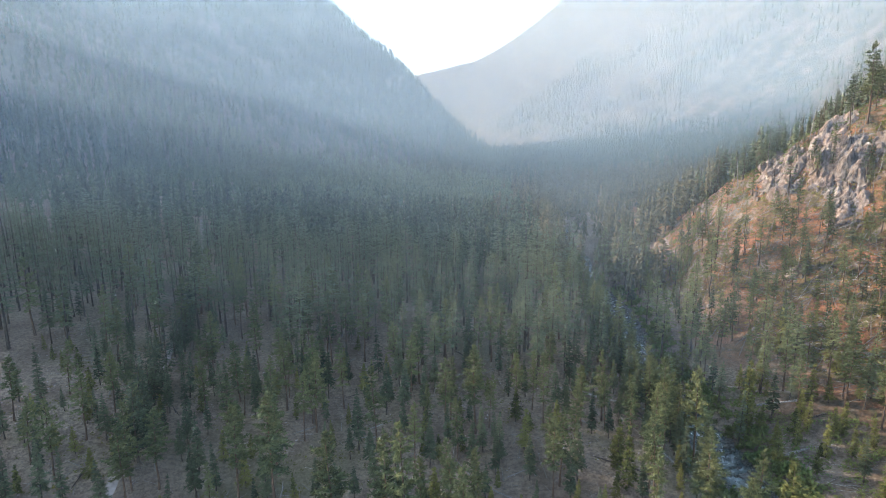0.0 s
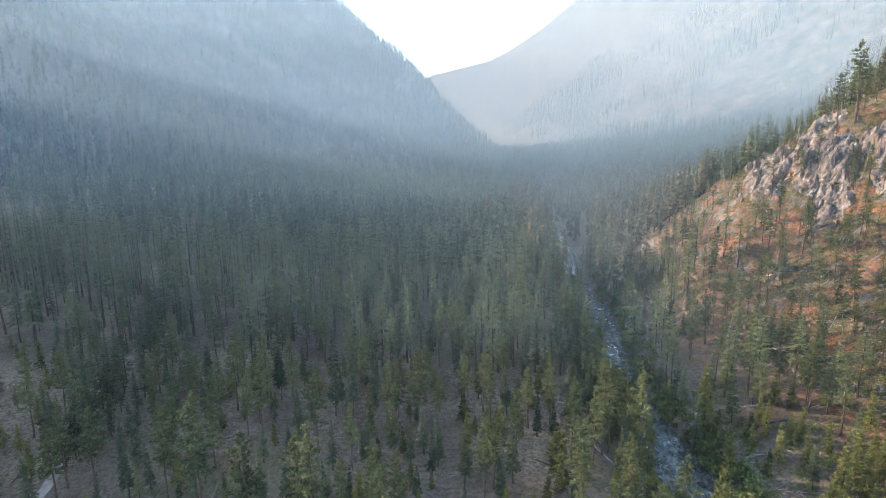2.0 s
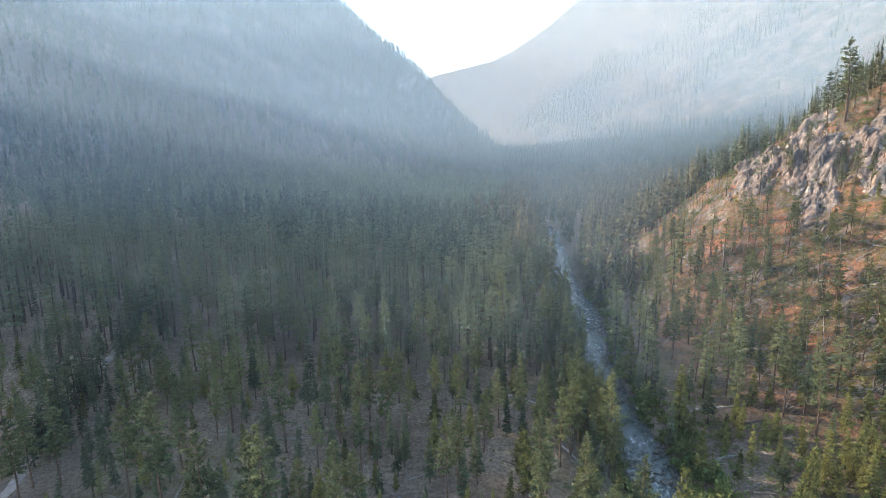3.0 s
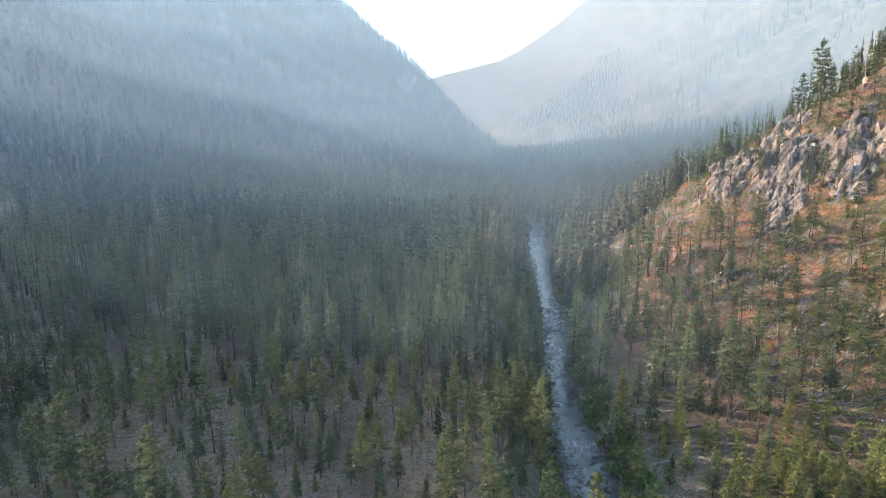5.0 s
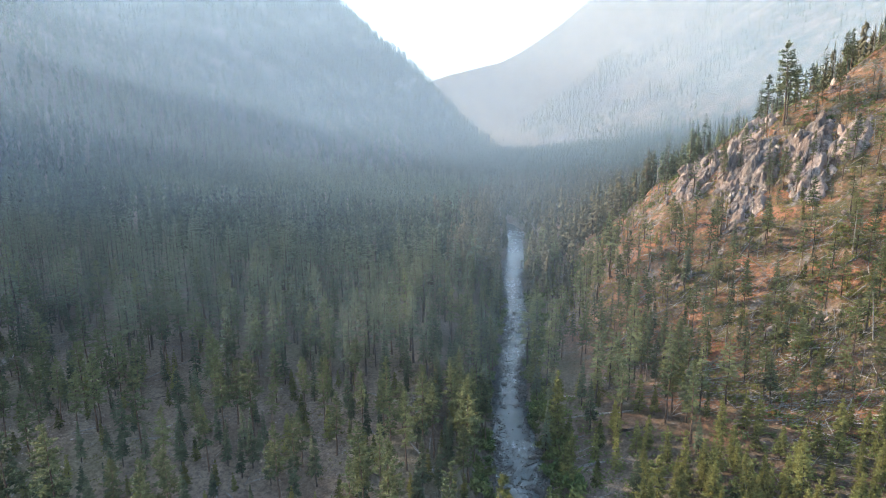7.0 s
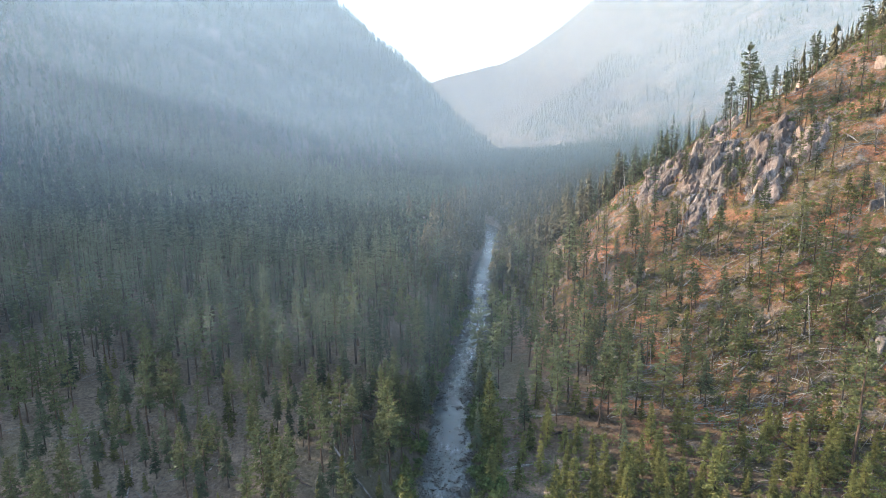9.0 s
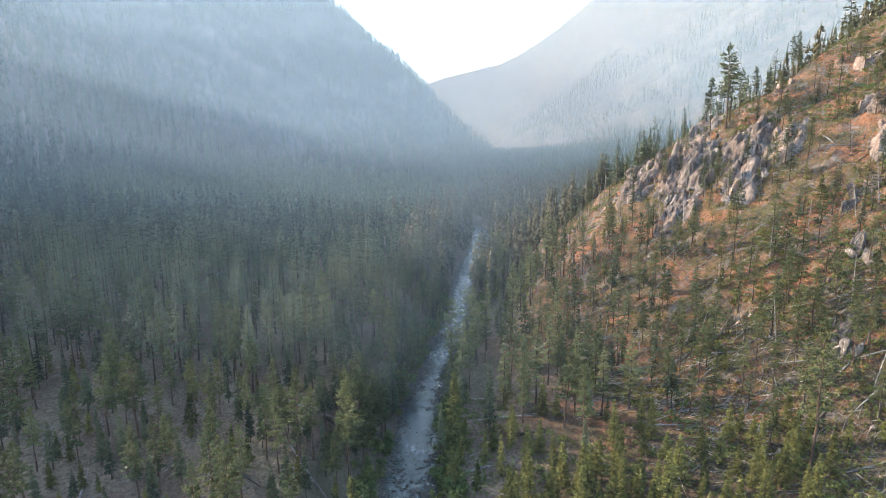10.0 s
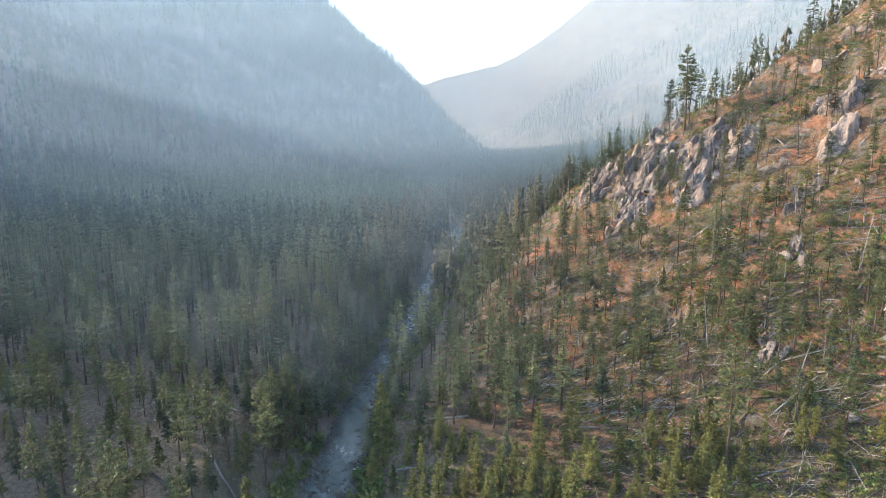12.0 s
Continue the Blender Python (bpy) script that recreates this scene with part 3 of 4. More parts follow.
def sized(spots, lo, hi, seed):
    r = np.random.RandomState(seed)
    return lo + (hi - lo) * r.beta(1.5, 1.3, len(spots))


in_spur = lambda x, y: spur(x, y) > river_level(y) + 8
taken_xy = np.array(taken)


def apart(x, y, gap):
    ok = np.ones(len(x), bool)
    for a, b in taken_xy:
        ok &= (x - a) ** 2 + (y - b) ** 2 > gap * gap
    return ok


s = spots_in((-230, 130), (146, 345), 6.3, 61, lambda x, y, r: (r < np.where(y < 230, 0.38 + (y - 146) * 0.007, 0.95)) & ~(in_spur(x, y) & (y < 318)) & (fbm(x, y, 40, 63, 2) > -0.75)
             & apart(x, y, 2.6) & ~((x > 60) & (y < 262)))
h, close = sized(s, 13, 32, 1), s[:, 1] < 262
STAND = [(380 + k, 24.0, "pine" if k % 2 else "fir", 2.4 if k % 2 else 2.2, 0.24 + 0.03 * k, 16, 7, 3, 0, 4, 0.42) for k in range(6)]
forest("forest", "open stand of pines and firs on the terrace", s[close], h[close], STAND, DARK_BARK, FIR, 70)
# trees right of this wavy line get the needles with sunlight in their colour
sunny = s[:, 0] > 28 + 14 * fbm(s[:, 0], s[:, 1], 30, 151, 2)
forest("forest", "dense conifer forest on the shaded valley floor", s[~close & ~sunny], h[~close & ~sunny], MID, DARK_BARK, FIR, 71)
forest("forest", "olive pines crowding both river banks, sunlight put into their colour", s[~close & sunny], h[~close & sunny], MID, DARK_BARK, SUNLIT, 81)
s = spots_in((-420, 330), (345, 720), 7.6, 62, lambda x, y, r: (r < 0.94) & open_ground(x, y) & (fbm(x, y, 60, 63, 2) > -0.8))
h = sized(s, 12, 31, 2)
# same split farther up: sunlit needle colour on the right side
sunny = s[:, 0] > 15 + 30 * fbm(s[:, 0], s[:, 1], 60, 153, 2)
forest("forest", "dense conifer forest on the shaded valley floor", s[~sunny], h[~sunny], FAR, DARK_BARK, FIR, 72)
forest("forest", "hazy olive pines farther up the river, sunlight put into their colour", s[sunny], h[sunny], FAR, DARK_BARK, SUNLIT, 82)
s = spots_in((-620, 700), (720, 1750), 11.5, 64, lambda x, y, r: (r < 0.95) & (x > -330 + 0.24 * (y - 480)) & (ground(x, y) < 110))
forest("forest", "hazy distant conifer forest up the valley", s, sized(s, 18, 32, 3), DISTANT, DARK_BARK, FIR, 73)
s = spots_in((-1300, 0), (300, 1780), 12.5, 65, lambda x, y, r: (r < np.where(y > 1500, 0.98, 0.85)) & (x < -322 + 0.24 * (y - 480)) & open_ground(x, y))
forest("forest", "conifers covering the steep shaded mountainside", s, sized(s, 16, 30, 4), DISTANT, DARK_BARK, FIR, 74)
s = spots_in((-200, 1900), (900, 2600), 17.0, 66, lambda x, y, r: (ground(x, y) > 70) & (fbm(x, y, 130, 67, 3) + 0.9 * r > 0.6))
forest("forest", "scattered conifers on the hazy far mountain", s, sized(s, 16, 30, 5), DISTANT, DARK_BARK, FIR, 75)
crest_line = lambda x: 300 + 0.36 * np.clip(x - 190, 0, 400)
s = spots_in((120, 330), (296, 420), 6.2, 68, lambda x, y, r: (r < 0.48) & in_spur(x, y) & (y > crest_line(x) + 9 - 5 * (fbm(x, y, 15, 69, 2) > 0.3)) & ((fbm(x, y, 15, 69, 2) > 0.22) | (y > crest_line(x) + 30)))
close = s[:, 1] < crest_line(s[:, 0]) + 26
CREST_FIRS = [(360 + k, 24.0, "fir" if k % 3 else "pine", 3.2, 0.12, 19, 6, 3, 0, 5, 0.44) for k in range(5)]
h = sized(s, 14, 26, 6)
forest("forest", "dark conifers standing behind the crest of the rocky hill", s[close], h[close], CREST_FIRS, DARK_BARK, FIR, 76)
f3y = np.concatenate([np.linspace(98, 134, 16), np.linspace(150, 168, 9), np.linspace(176, 232, 22)])
f3x = np.array([road_x(v) for v in f3y]) + np.random.RandomState(7).uniform(1.4, 4.6, len(f3y))
f3 = np.stack([f3x, f3y, ground(f3x, f3y)], 1)
forest("forest", "row of dark firs along the dirt road", f3, sized(f3, 8, 20, 10), CREST_FIRS, DARK_BARK, FIR, 80)
FLANK = [(400 + k, 20.0, "fir" if k % 2 else "pine", 1.9 + 0.1 * k, 0.24 + 0.03 * k, 17, 6, 3, 0, 5, 0.50) for k in range(6)]
f1 = spots_in((66, 140), (162, 318), 6.6, 131, lambda x, y, r: (r < 0.34) & (x < 117 - 0.20 * (y - 180) + 8 * fbm(x, y, 20, 133, 2)) & apart(x, y, 2.4))
forest("forest", "thin stand of tall conifers between river and rusty slope", f1, sized(f1, 16, 30, 8), FLANK, DARK_BARK, PINE, 78)
f2 = spots_in((96, 290), (140, 296), 9.5, 135, lambda x, y, r: (r < np.where(spur(x, y) > 42, 0.22, 0.62)) & (spur(x, y) > 8) & (x < 100 + 0.75 * y) & apart(x, y, 2.5))
forest("forest", "scattered conifers on the sunny slope", f2, sized(f2, 7, 20, 9), FLANK, DARK_BARK, PINE, 79)
forest("forest", "conifers on the back slope of the rocky hill", s[~close], h[~close], MID, DARK_BARK, FIR, 77)

# dirt road through the trees
rv, rf = [], []
for k, yy in enumerate(np.arange(62, 345, 1.5)):
    for q in range(5):
        xx = road_x(yy) + (q - 2) * 0.55 + 0.2 * float(lattice(yy, q, 3.0, 91))
        rv.append((xx, yy, float(ground(xx, yy)) + 0.08))
        if k and q:
            a = k * 5 + q
            rf.append((a - 6, a - 5, a, a - 1))
tagged(new("dirt_road", raw_mesh("dirt_road", rv, rf, [DIRT], smooth=True)), "pale dirt road winding through the pine stand", "road", kind="structure")


# ---- rocks ----
def rock_mesh(seed, mat, stretch, points=16):
    """A broken block: the hull of a few scattered corners."""
    rng = np.random.RandomState(seed)
    bm = bmesh.new()
    for p in rng.normal(size=(points, 3)):
        p = p / (np.abs(p).max() ** 0.7 + 1e-6)
        bm.verts.new(Vector(p * np.array(stretch) * 0.6))
    out = bmesh.ops.convex_hull(bm, input=bm.verts)
    bmesh.ops.delete(bm, geom=[g for g in out["geom_interior"] if isinstance(g, bmesh.types.BMVert)], context="VERTS")
    me = bpy.data.meshes.new("rock")
    bm.to_mesh(me)
    bm.free()
    me.materials.append(mat)
    return me


CLIFF_BLOCKS = [rock_mesh(400 + k, ROCK, (0.62 + 0.1 * (k % 3), 0.85, 1.2 + 0.25 * (k % 4)) if k % 3 else (1.25, 0.6, 1.1), 20) for k in range(14)]
BOULDERS = [rock_mesh(430 + k, ROCK, (1.0, 0.85, 0.65)) for k in range(8)]
STONES = [rock_mesh(450 + k, RIVER_STONE, (1.0, 0.8, 0.55), 13) for k in range(8)]


def outcrop(label, cx, cy, rx, ry, count, lo, hi, turn=0.0):
    """Blocks that break out of the slope, all leaning the same way."""
    root = tagged(new("rock_outcrop"), label, "rock", "outcrops of the hill")
    root.location = (cx, cy, float(ground(cx, cy)))
    for k in range(count):
        w, q = rnd.uniform(0, 6.283), math.sqrt(rnd.random())
        u, v = rx * q * math.cos(w), ry * q * math.sin(w)
        x, y = cx + u * math.cos(turn) - v * math.sin(turn), cy + u * math.sin(turn) + v * math.cos(turn)
        ob = part("rock", rnd.choice(CLIFF_BLOCKS), root)
        s = lo + (hi - lo) * rnd.random() ** 2.3
        z = float(ground(x, y)) + s * rnd.uniform(-0.45, 0.06)
        ob.matrix_basis = (Matrix.Translation(Vector((x, y, z)) - root.location) @ Euler((rnd.gauss(-0.05, 0.22), rnd.gauss(0.40, 0.24), rnd.gauss(0.2, 0.9))).to_matrix().to_4x4()
                           @ Matrix.Diagonal((s * rnd.uniform(0.8, 1.4), s * rnd.uniform(0.8, 1.3), s * rnd.uniform(0.9, 1.5), 1)))
    return root


CLIFF_LABEL = "broken grey and pinkish granite cliff jutting from the rusty slope"
SMALL_LABEL = "low grey rock outcrop breaking through dry brush"
# ridges of the cliff run up the slope, steep towards the river's near end
UP, ACROSS = (0.60, 0.80), (0.80, -0.60)


def rock_face(cx, cy, rx, ry, turn, tall, seed, step=0.42):
    """One fractured face: tilted splinters of rock stepping down from leaning ribs."""
    rng = np.random.RandomState(seed)
    reach = max(rx, ry) * 1.25
    n = int(2 * reach / step)
    ax = np.linspace(-reach, reach, n)
    X, Y = np.meshgrid(cx + ax, cy + ax)
    X, Y = X + rng.uniform(-0.3, 0.3, X.shape) * step, Y + rng.uniform(-0.3, 0.3, X.shape) * step
    # blocks: nearest of jittered centres, long along the ribs; then smaller splinters inside them
    u0, v0 = X * UP[0] + Y * UP[1], X * ACROSS[0] + Y * ACROSS[1]
    rise, lean = 0.0, 0.0
    for long, short, jump, tilt, salt in ((8.5, 3.8, 1.15, 0.80, 0.0), (3.2, 1.5, 0.20, 0.45, 3.7)):
        u, v = u0 / long + 0.20 * fbm(X, Y, long, seed + int(salt), 2), v0 / short + 0.25 * fbm(X, Y, long, seed + 5, 2)
        iu, iv = np.floor(u).astype(int), np.floor(v).astype(int)
        best, pu, pv = np.full(u.shape, 9e9), u * 0, v * 0
        for a in (-1, 0, 1):
            for b in (-1, 0, 1):
                qu, qv = iu + a, iv + b
                jx = np.abs(np.sin(qu * 127.1 + qv * 311.7 + seed + salt) * 43758.5) % 1
                jy = np.abs(np.sin(qu * 269.5 + qv * 183.3 + seed + salt) * 24634.6) % 1
                d = (qu + jx - u) ** 2 + (qv + jy - v) ** 2
                near = d < best
                best, pu, pv = np.where(near, d, best), np.where(near, qu + jx, pu), np.where(near, qv + jy, pv)
        pick = np.abs(np.sin(pu * 91.7 + pv * 47.3 + salt) * 9631.1) % 1
        lean = np.abs(np.sin(pu * 17.7 + pv * 71.9 + salt) * 7411.3) % 1
        rib = (pv * short / 9.5 + 0.3 * np.sin(pu * 1.7) + 0.15 * seed) % 1.0
        step_up = tall * jump * ((0.10 + 0.90 * rib ** 1.3) * (0.45 + 0.85 * pick) if salt == 0 else pick - 0.4)
        rise = rise + step_up + (v - pv) * short * tilt * (1.3 * lean - 0.2) + (u - pu) * long * (pick - 0.6) * 0.30
    rise = rise + 0.12 * fbm(X, Y, 1.4, seed + 9, 2)
    c, w = math.cos(turn), math.sin(turn)
    eu, ev = ((X - cx) * c + (Y - cy) * w) / rx, (-(X - cx) * w + (Y - cy) * c) / ry
    inside = 1 - np.hypot(eu, ev) + 0.38 * fbm(X, Y, 9, seed + 13, 3)
    keep = np.clip(inside * 3.2, 0, 1)
    gap = np.clip((0.16 - lean) * 30, 0, 1)
    Z = ground(X, Y) - 0.5 + keep * (rise + 0.5) * (1 - 0.40 * gap) - 2.5 * np.clip(-inside * 6, 0, 1)
    i = (np.arange(n - 1)[:, None] * n + np.arange(n - 1)[None, :])[(inside[:-1, :-1] > -0.12)].ravel()
    f = np.stack([i, i + 1, i + n + 1, i + n], 1)
    seen = np.unique(f)
    back = np.full(n * n, -1)
    back[seen] = np.arange(len(seen))
    return np.stack([X.ravel(), Y.ravel(), Z.ravel()], 1)[seen], back[f]


CLIFFS = [(140, 284, 20, 11, 95, 0.7, 3.0, 1.0, 4.2), (158, 270, 21, 11, 100, 0.7, 3.2, 1.0, 4.8), (149, 245, 18, 9, 70, 0.7, 3.0, 1.1, 4.4), (179, 265, 18, 9, 60, 0.7, 3.0, 0.9, 4.2),
          (169, 297, 16, 7, 50, 0.7, 2.6, 0.6, 3.2), (171, 246, 14, 7, 55, 0.8, 3.0, 1.0, 3.8), (187, 255, 11, 7, 42, 0.8, 2.8, 1.0, 3.4), (144, 300, 7, 5, 18, 1.5, 5.0, 0.9, 4.0), (212, 232, 9, 6, 26, 0.6, 2.2, 0.8, 3.6),
          (226, 252, 8, 5, 20, 0.6, 2.4, 0.8, 3.8)]
for k, (cx, cy, rx, ry, count, lo, hi, turn, tall) in enumerate(CLIFFS):
    root = outcrop(CLIFF_LABEL, cx, cy, rx, ry, count, lo, hi, turn)
    fv, ff = rock_face(cx, cy, rx, ry, turn, tall, 31 + 7 * k)
    face = part("rock_face", raw_mesh("rock_face", fv - np.array(root.location), ff, [ROCK]), root, "fractured granite face")
for cx, cy, rx, count, hi in [(170, 162, 5, 22, 2.6), (150, 184, 3, 7, 3.2), (136, 184, 4, 9, 3.0), (219, 252, 7, 16, 4.2), (232, 288, 6, 16, 4.6), (196, 212, 6, 13, 3.8),
                              (208, 226, 5, 12, 4.2), (120, 222, 4, 9, 3.2), (112, 180, 5, 14, 2.4), (240, 262, 6, 14, 4.0), (184, 188, 5, 10, 3.0), (205, 302, 7, 15, 3.6), (250, 300, 8, 16, 4.5)]:
    outcrop(SMALL_LABEL, cx, cy, rx, rx * 0.6, count, 0.9, hi, 0.8)


def thing_once(pool, name, label, category, group):
    """First use makes the thing, later ones copy it."""
    made = {}

    def put(m, scale, which):
        if which not in made:
            ob = tagged(new(name, pool[which]), label, category, group)
            ob.matrix_basis = m
            made[which] = ob
        else:
            ob = copy_thing(made[which], m)
        ob.matrix_basis = m @ Matrix.Diagonal((*scale, 1))
        return ob
    return put


def spin(x, y, z, tilt=0.3):
    return Matrix.Translation((x, y, z)) @ Euler((rnd.gauss(0, tilt), rnd.gauss(0, tilt), rnd.uniform(0, 6.283))).to_matrix().to_4x4()


put_boulder = thing_once(BOULDERS, "boulder", "weathered pale boulder lying on the slope", "boulder", "boulders of the hill")
n = 0
while n < 270:
    x, y = rnd.uniform(85, 270), rnd.uniform(125, 305)
    if spur(x, y) > 7 and x < 95 + 0.75 * y:
        s = 0.5 + 1.6 * rnd.random() ** 2.5
        put_boulder(spin(x, y, float(ground(x, y)) + 0.2 * s), (s * rnd.uniform(0.8, 1.4), s, s), n % 8)
        n += 1
put_stone = thing_once(STONES, "river_stone", "rounded grey stone in the shallow river", "stone", "stones in the river")
n = 0
while n < 300:
    y = 116 + 150 * rnd.random() ** 1.3
    u = rnd.uniform(-1, 1)
    u = math.copysign(abs(u) ** 0.55, u)
    half = float(river_half(y)) + 1.2
    x = float(river_middle(y)) + u * half
    if math.sin(y / 9.0) + 1.2 * abs(u) + rnd.uniform(-0.8, 0.8) < 0.35:
        continue
    s = 0.6 + 1.5 * rnd.random() ** 2.2
    put_stone(spin(x, y, max(float(river_level(y)) + 0.08, float(ground(x, y)) + 0.1 * s), 0.15), (s * rnd.uniform(0.9, 1.5), s, s), n % 8)
    n += 1


# ---- dead wood ----
def log_mesh(seed, mat):
    """A fallen stem one metre long and one thick: bent, tapered, with broken stubs."""
    rng = np.random.RandomState(seed)
    line = [(u, 0.9 * rng.normal() * 0.5, 0.25 * rng.normal()) for u in np.linspace(-0.5, 0.5, 6)]
    v, f = tube(line, [0.5, 0.47, 0.42, 0.36, 0.28, 0.16], 7)
    for k in range(7):
        u = rng.uniform(-0.3, 0.48)
        w = rng.uniform(0, 6.28)
        tip = np.array((u + 0.03, math.cos(w) * rng.uniform(1.5, 4.0), math.sin(w) * rng.uniform(1.5, 4.0)))
        sv, sf = tube([(u, 0, 0), tip * (1, 0.5, 0.5) + (0, 0, 0), tip], [0.13, 0.09, 0.04], 3)
        sv[:, 0] = u + (sv[:, 0] - u) * 0.05 + 0.02 * (np.abs(sv[:, 1]) + np.abs(sv[:, 2])) / 4
        f = np.concatenate([f, sf + len(v)])
        v = np.concatenate([v, sv])
    return raw_mesh("fallen_log", v, f, [mat], smooth=False)


def snag_mesh(seed, mat):
    """A standing dead stem, one metre tall, with broken limbs."""
    rng = np.random.RandomState(seed)
    bend = rng.normal(size=2) * 0.02
    line = [(bend[0] * h * h, bend[1] * h * h, h) for h in (-0.02, 0.2, 0.45, 0.7, 0.9, 1.0)]
    v, f = tube(line, [0.018, 0.0155, 0.0125, 0.009, 0.006, 0.003], 6)
    for k in range(rng.randint(6, 22)):
        h = rng.uniform(0.3, 0.95)
        w, ln = rng.uniform(0, 6.28), rng.uniform(0.02, 0.09) * (1.2 - h)
        root = np.array((bend[0] * h * h, bend[1] * h * h, h))
        sv, sf = tube([root, root + (math.cos(w) * ln, math.sin(w) * ln, rng.uniform(-0.3, 0.5) * ln)], [0.003, 0.001], 3)
        f = np.concatenate([f, sf + len(v)])
        v = np.concatenate([v, sv])
    return raw_mesh("dead_snag", v, f, [mat], smooth=False)


LOGS = [log_mesh(500 + k, DEAD_WOOD if k % 4 else CHARRED) for k in range(8)]
SNAGS = [snag_mesh(520 + k, DEAD_WOOD if k % 2 else CHARRED) for k in range(10)]
put_log = thing_once(LOGS, "fallen_log", "bleached fallen log lying on the ground", "log", "fallen logs")
put_snag = thing_once(SNAGS, "dead_snag", "bare dead tree trunk still standing on the slope", "dead tree", "dead snags")


def lay(x, y, ang, length, thick, which, lift=0.0):
    dx, dy = math.cos(ang) * length / 2, math.sin(ang) * length / 2
    za, zb = float(ground(x - dx, y - dy)), float(ground(x + dx, y + dy))
    zm = max((za + zb) / 2, float(ground(x, y)) - 0.1)
    m = Matrix.Translation((x, y, zm + thick * 0.35 + lift)) @ Vector((2 * dx, 2 * dy, zb - za)).to_track_quat("X", "Z").to_matrix().to_4x4()
    put_log(m, (length, thick, thick), which)


# logs that stand out: x, y, heading in degrees, length, thickness
for x, y, ang, length, thick in [(78, 136, 18, 9, 0.55), (76, 172, -12, 11, 0.5), (88, 160, 4, 14, 0.5), (92, 152, 22, 9, 0.45), (33, 112, -28, 9, 0.4), (44, 118, -35, 12, 0.4),
                                 (34, 142, -15, 15, 0.5), (42, 140, 10, 8, 0.45), (50, 150, -8, 8, 0.5), (1, 104, -60, 8, 0.3), (8, 100, -35, 7, 0.3), (-20, 118, 10, 8, 0.4)]:
    lay(x, y, radians(ang), length, thick, rnd.randrange(8))
n = 0
while n < 285:
    x, y = rnd.uniform(78, 285), 128 + 175 * rnd.random() ** 1.35
    if spur(x, y) > 4.5 and x < 90 + 0.75 * y and not (125 < x < 180 and 238 < y < 300):
        ang = rnd.choice([rnd.gauss(0.05, 0.35), rnd.gauss(0.9, 0.35), rnd.gauss(-0.7, 0.4)])
        lay(x, y, ang, rnd.uniform(4, 12), rnd.uniform(0.15, 0.30), n % 8, rnd.uniform(0, 0.25))
        n += 1
n = 0
while n < 38:
    x, y = rnd.uniform(-95, 48), rnd.uniform(92, 175)
    if clear_of(x, y, 4):
        lay(x, y, rnd.uniform(0, 3.14), rnd.uniform(2.5, 7), rnd.uniform(0.14, 0.26), n % 8)
        n += 1
n = 0
while n < 240:
    x, y = rnd.uniform(95, 300), 135 + 190 * rnd.random()
    if spur(x, y) > 9 and x < 95 + 0.75 * y:
        h = rnd.triangular(4, 17, 8)
        m = Matrix.Translation((x, y, float(ground(x, y)) - 0.1)) @ Euler((rnd.gauss(0, 0.07), rnd.gauss(0, 0.07), rnd.uniform(0, 6.28))).to_matrix().to_4x4()
        put_snag(m, (h * 0.75, h * 0.75, h), n % 10)
        n += 1


# ---- shrubs and brush ----
def bush_mesh(seed, leaf, clumps=9, blades=7, tuft=0.5):
    rng = np.random.RandomState(seed)
    v, f = [], []
    for k in range(clumps):
        w, q = rng.uniform(0, 6.28), math.sqrt(rng.rand()) * 0.8
        c = np.array((q * math.cos(w), q * math.sin(w), 0.15 + 0.75 * rng.rand() * (1 - 0.5 * q)))
        sv, sf = sprays(rng, c, tuft, blades, 0.35, (math.cos(w) * q, math.sin(w) * q, 0.4))
        b = len(v)
        v += sv
        f += [(i + b, j + b, m + b) for i, j, m in sf]
    return np.array(v), np.array(f)


BUSHES = [raw_mesh("shrub", *bush_mesh(600 + k, SHRUB, 14, 9, 0.42), [SHRUB]) for k in range(6)]
put_bush = thing_once(BUSHES, "shrub", "leafy green shrub on the river bank", "shrub", "shrubs along the river")
n = 0
while n < 290:
    y = 112 + 170 * rnd.random() ** 1.1
    side = 1 if rnd.random() < 0.62 else -1
    x = float(river_middle(y)) + side * (float(river_half(y)) + 1.2 + 6 * rnd.random() ** 1.4)
    s = rnd.uniform(1.1, 2.9)
    put_bush(spin(x, y, float(ground(x, y)) - 0.1, 0.08), (s * rnd.uniform(0.9, 1.3), s, s * rnd.uniform(0.9, 1.5)), n % 6)
    n += 1

RUSTY = needles("rusty_brush", (0.20, 0.075, 0.032), (0.36, 0.14, 0.056), (0.30, 0.17, 0.05), 0.8)
OLIVE = needles("olive_brush", (0.07, 0.085, 0.025), (0.14, 0.15, 0.045), (0.20, 0.16, 0.05), 0.8)
PALE = rocky("rubble", (0.16, 0.145, 0.13), (0.40, 0.36, 0.33), (0.30, 0.24, 0.20), 0.8)


